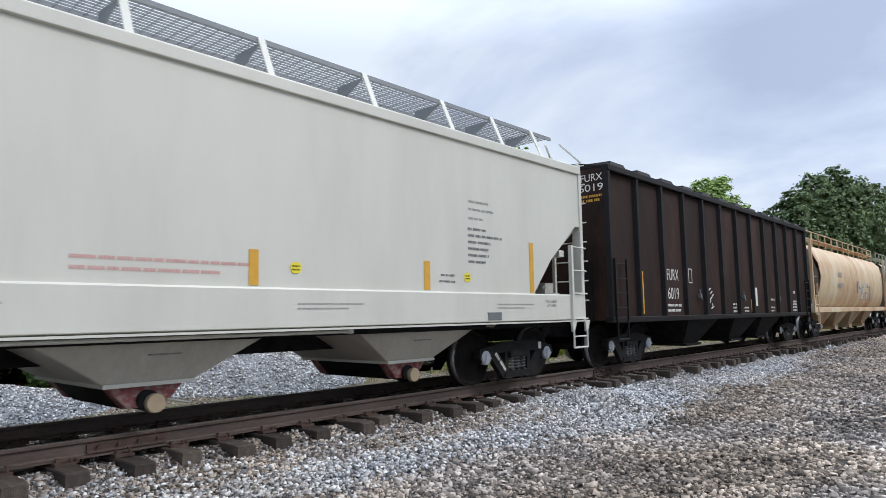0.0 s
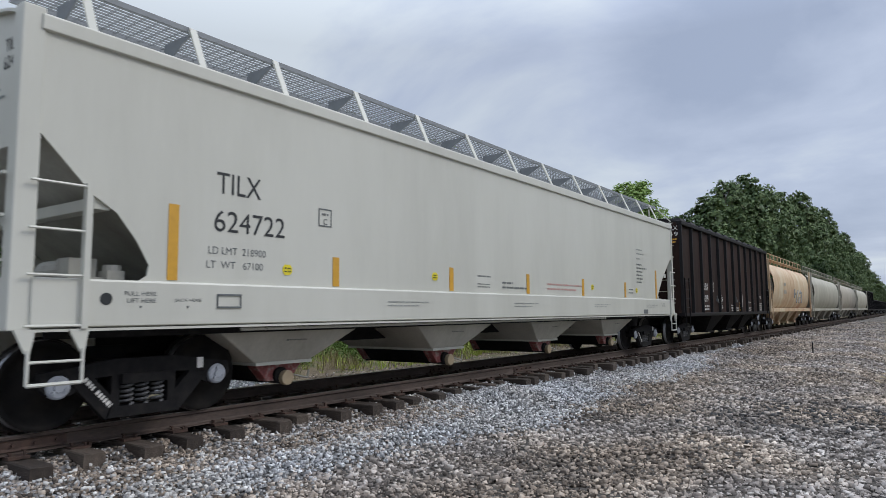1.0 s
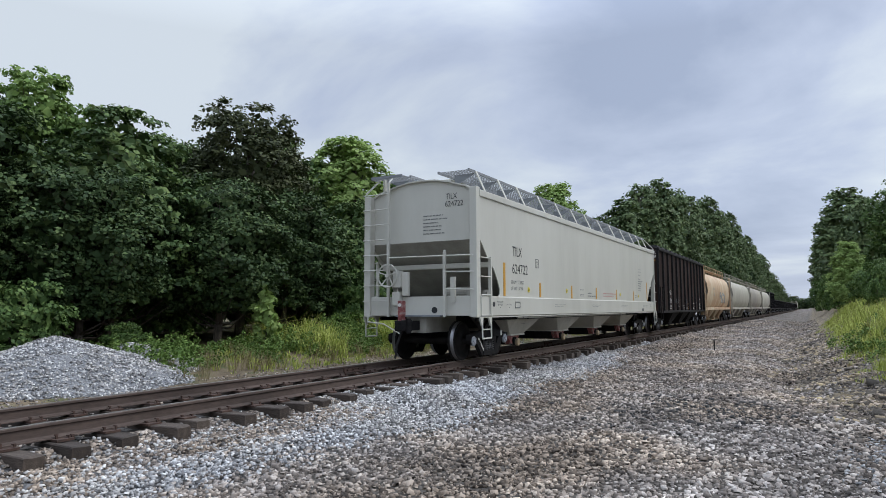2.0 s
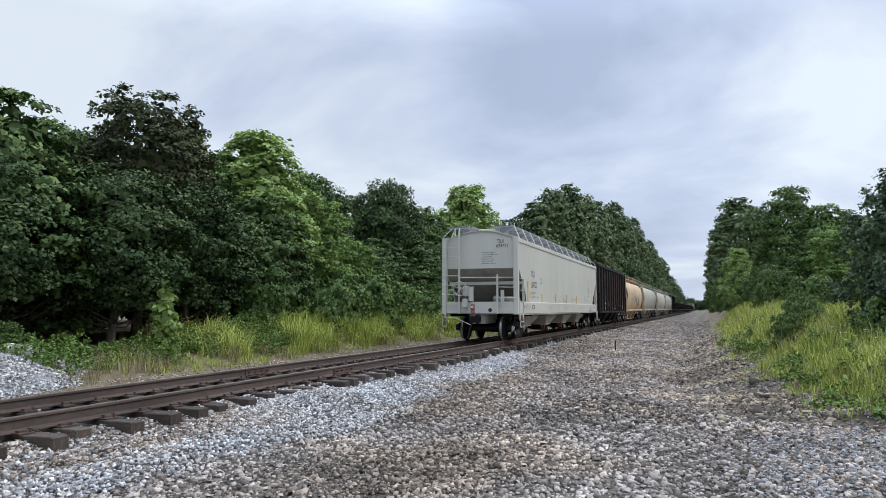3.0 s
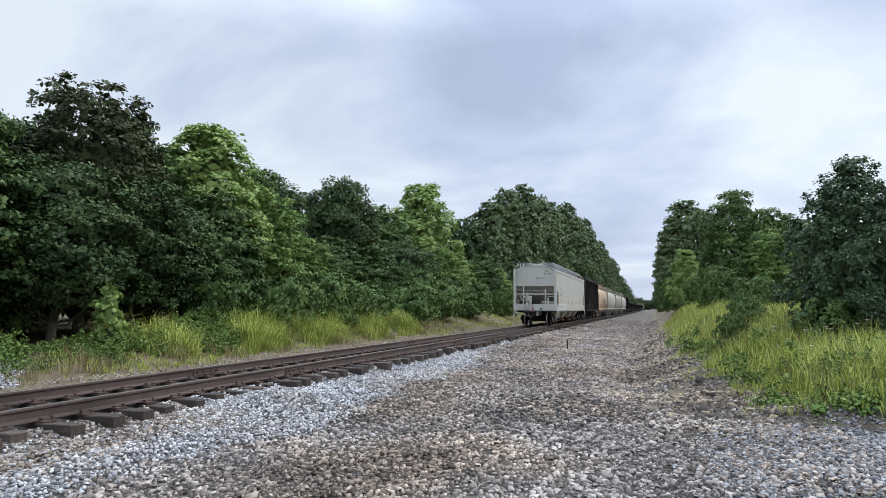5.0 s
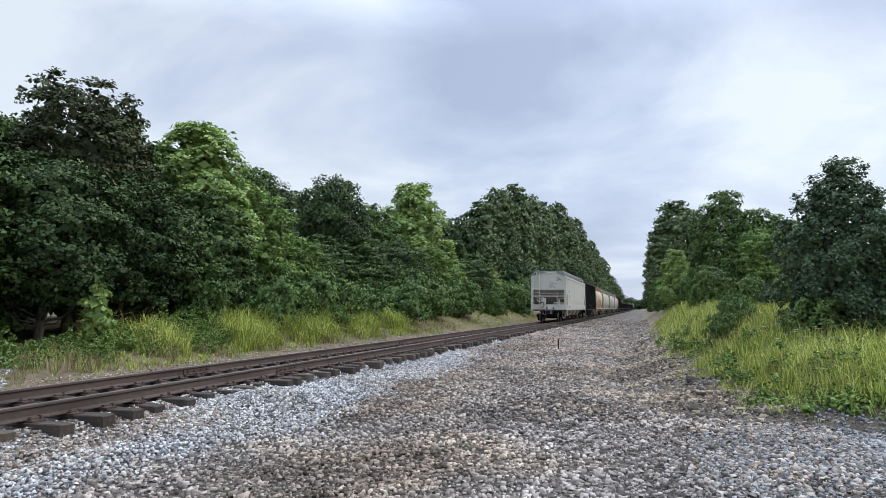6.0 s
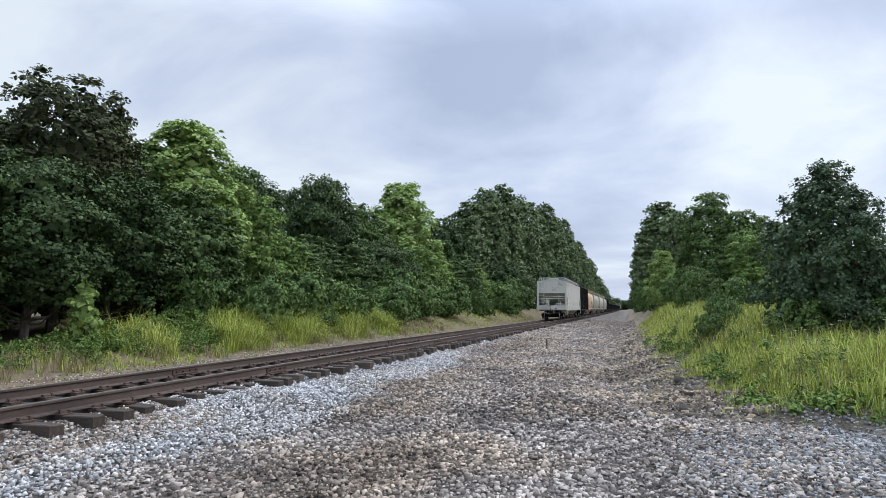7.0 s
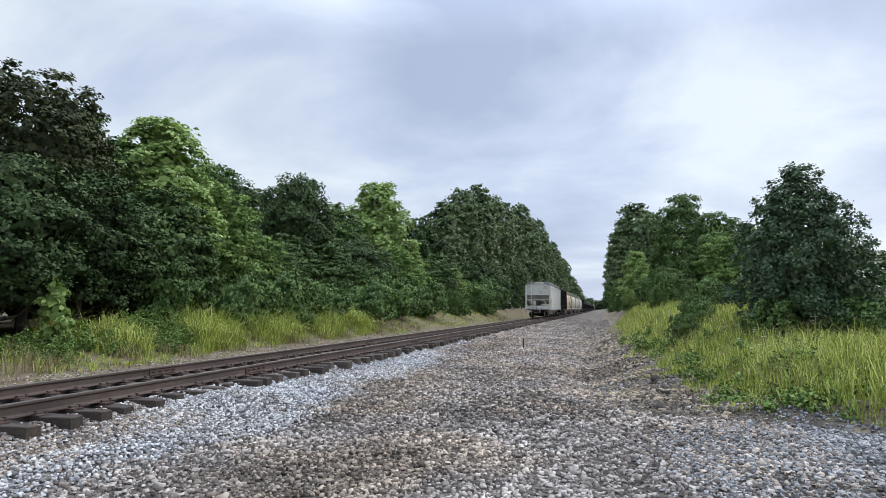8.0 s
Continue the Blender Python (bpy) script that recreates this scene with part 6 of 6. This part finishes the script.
# ---------------------------------------------------------------- round-sided covered hoppers
def round_hopper(L, mat, colour, rolling=False, tags=False):
    c = tagged(new("covered_hopper_car"), colour + " round-sided covered hopper railcar with roof railing", "railcar", "cars of the freight train")
    sec = [(1.05, 1.12), (1.32, 1.45), (1.47, 1.9), (1.53, 2.45), (1.49, 3.0), (1.34, 3.45), (1.05, 3.76), (0.6, 3.93), (0, 3.98)]
    ring = sec + [(-x, z) for x, z in sec[-2::-1]]
    n = len(ring)
    b = Build()
    cut = [0.14 + (1.05 * math.sin(math.pi * min(1, max(0, (z - 1.15) / 2.65))) ** 0.8 if z < 3.79 else 0.0) for x, z in ring]
    for e in (0, 1):
        b.v += [(x, q if e == 0 else L - q, z) for (x, z), q in zip(ring, cut)]
    b.f += [(i, i + 1, n + i + 1, n + i) for i in range(n - 1)]
    part("body", b, mat, c, smooth=True)
    for e in (0, 1):
        f = (lambda y: y) if e == 0 else (lambda y: L - y)
        part("end_bulkhead", Build().slab([(-1.30, f(0.35), 3.55), (1.30, f(0.35), 3.55), (1.47, f(1.0), 2.6), (1.30, f(1.75), 1.45), (1.05, f(1.95), 1.12), (-1.05, f(1.95), 1.12), (-1.30, f(1.75), 1.45), (-1.47, f(1.0), 2.6)], (0, 0.03 if e == 0 else -0.03, 0)), WHITE_DIRTY_SHADED, c, "dusty sloping end bulkhead, shade included in its paint colour")
    for s in (-1, 1):
        part("side_sill", Build().box(*sorted((s * 1.25, s * 1.50)), 0.1, L - 0.1, 1.04, 1.24), mat, c, bevel=0.015)
        rr = Build()
        for z in (4.42,):
            rr.tube((s * 0.95, 0.2, z), (s * 0.95, L - 0.2, z), 0.022, 6)
        k = int(L / 1.2)
        for i in range(k + 1):
            y = 0.25 + (L - 0.5) * i / k
            rr.box(*sorted((s * 0.93, s * 0.97)), y - 0.02, y + 0.02, 3.75, 4.42)
        rr.box(*sorted((s * 0.6, s * 1.0)), 0.2, L - 0.2, 4.08, 4.11)
        part("roof_railing", rr, mat, c)
    for e in (0, 1):
        f = (lambda y: y) if e == 0 else (lambda y: L - y)
        b = Build()
        for s in (-1, 1):
            b.box(*sorted((s * 1.42, s * 1.52)), *sorted((f(-0.05), f(0.08))), 1.04, 3.9)
            b.box(*sorted((s * 1.48, s * 1.54)), *sorted((f(0.5), f(0.55))), 0.6, 2.2)
            for i in range(6):
                b.tube((s * 1.52, f(0), 0.62 + 0.36 * i), (s * 1.52, f(0.52), 0.62 + 0.36 * i), 0.016, 6)
        b.box(-1.45, 1.45, *sorted((f(-0.04), f(0.04))), 1.04, 1.3)
        part("end_frame", b, mat, c)
        coupler(c, f(-0.02), -1 if e == 0 else 1)
    part("centre_sill", Build().box(-0.25, 0.25, 0, L, 0.7, 1.06), STEEL_DARK, c)
    nb = 4
    for i in range(nb):
        yc = 3.4 + (L - 6.8) * i / (nb - 1)
        part("hopper_bay", Build().hexa([(-1.2, yc - 1.3, 1.12), (1.2, yc - 1.3, 1.12), (1.2, yc + 1.3, 1.12), (-1.2, yc + 1.3, 1.12)], [(-0.8, yc - 0.4, 0.42), (0.8, yc - 0.4, 0.42), (0.8, yc + 0.4, 0.42), (-0.8, yc + 0.4, 0.42)]).box(-0.85, 0.85, yc - 0.3, yc + 0.3, 0.26, 0.42), WHITE_DIRTY_SHADED if not rolling else mat, c)
    if tags:
        for y, z, ww, hh in ((4.3, 2.55, 0.7, 0.2), (4.3, 2.1, 0.8, 0.2)):
            bars("marks", [(0, 0, ww, hh)], SIDE @ pose(0, 0, 0, 0, 0, 0), (1.545, y, z), INK_FAINT, c)
        b = Build()
        for i in range(9):
            b.tube((1.56, 8.0 + 0.35 * i, 1.9 + 0.35 * math.sin(2.1 * i)), (1.56, 8.25 + 0.35 * i, 2.15 + 0.3 * math.cos(1.7 * i)), 0.035, 5)
        tagged(part("paint_tag", b, INK_FAINT, c), "faded grey spray-painted scrawl", kind="stuff")
    truck(c, 1.5, rolling)
    truck(c, L - 1.5, rolling)
    return c


def gondola(L, top, mat, words):
    """Open-topped car with ribbed sides, a heap of load just below the rim."""
    c = tagged(new("gondola_car"), words, "railcar", "cars of the freight train")
    for s in (-1, 1):
        b = Build().box(*sorted((s * 1.42, s * 1.46)), 0.1, L - 0.1, 1.05, top)
        part("side_sheet", b, mat, c)
        for i in range(9):
            y = 0.15 + (L - 0.3) * i / 8
            part("rib", Build().box(*sorted((s * 1.46, s * 1.54)), y - 0.06, y + 0.06, 1.05, top), BLACK_RIB, c)
        part("top_rail", Build().box(*sorted((s * 1.38, s * 1.56)), 0.05, L - 0.05, top - 0.12, top), BLACK_RIB, c)
        part("side_sill", Build().box(*sorted((s * 1.3, s * 1.52)), 0.05, L - 0.05, 0.92, 1.08), BLACK_RIB, c)
    for y in (0.06, L - 0.12):
        part("end_sheet", Build().box(-1.44, 1.44, y, y + 0.06, 0.95, top), mat, c)
    part("floor", Build().box(-1.42, 1.42, 0.12, L - 0.12, 1.0, 1.1), mat, c)
    part("centre_sill", Build().box(-0.25, 0.25, 0, L, 0.68, 1.0), STEEL_DARK, c)
    coupler(c, 0.0, -1); coupler(c, L, 1)
    truck(c, 1.6); truck(c, L - 1.6)
    return c


TRAIN = [(white_hopper(), 0.0), (black_hopper(), 20.1), (round_hopper(16.2, TAN, "rust-streaked tan", True, True), 36.35)]
grey = round_hopper(20.6, GREY, "weathered pale grey")
TRAIN.append((grey, 53.5))
TRAIN.append((round_hopper(20.6, GREY_B, "weathered beige-grey"), 75.3))
TRAIN.append((copy_thing(grey, pose(0, 0, 0)), 97.1))
TRAIN.append((gondola(15.2, 4.0, DARK_CAR, "tall dark steel hopper railcar, unlit and grimy"), 118.9))
low = gondola(15.8, 2.75, DARK_CAR, "low dark open-topped steel gondola railcar")
for i in range(13):
    TRAIN.append((low if i == 0 else copy_thing(low, pose(0, 0, 0)), 135.2 + i * 16.9))
TRAIN.append((copy_thing(grey, pose(0, 0, 0)), 135.2 + 13 * 16.9))


def covered(t):
    """Metres that the train has rolled after t seconds."""
    return 10.75 * t + 0.066 * t * t + 0.05 - 0.21 * min(t, 1.5) * (1.5 - 0.5 * min(t, 1.5)) / 1.125


def motions():
    for c, y0 in TRAIN:
        walk(c, [(i * 0.5, pose(0, y0 - 8.18 + covered(i * 0.5), 0)) for i in range(17)])
    for w, y in ROLLING:
        turn = lambda t: -math.degrees(covered(t) / WHEEL_R)
        walk(w, [(i / 20, pose(0, y, WHEEL_R, turn(i / 20), 0, 0)) for i in range(161)])

motions()
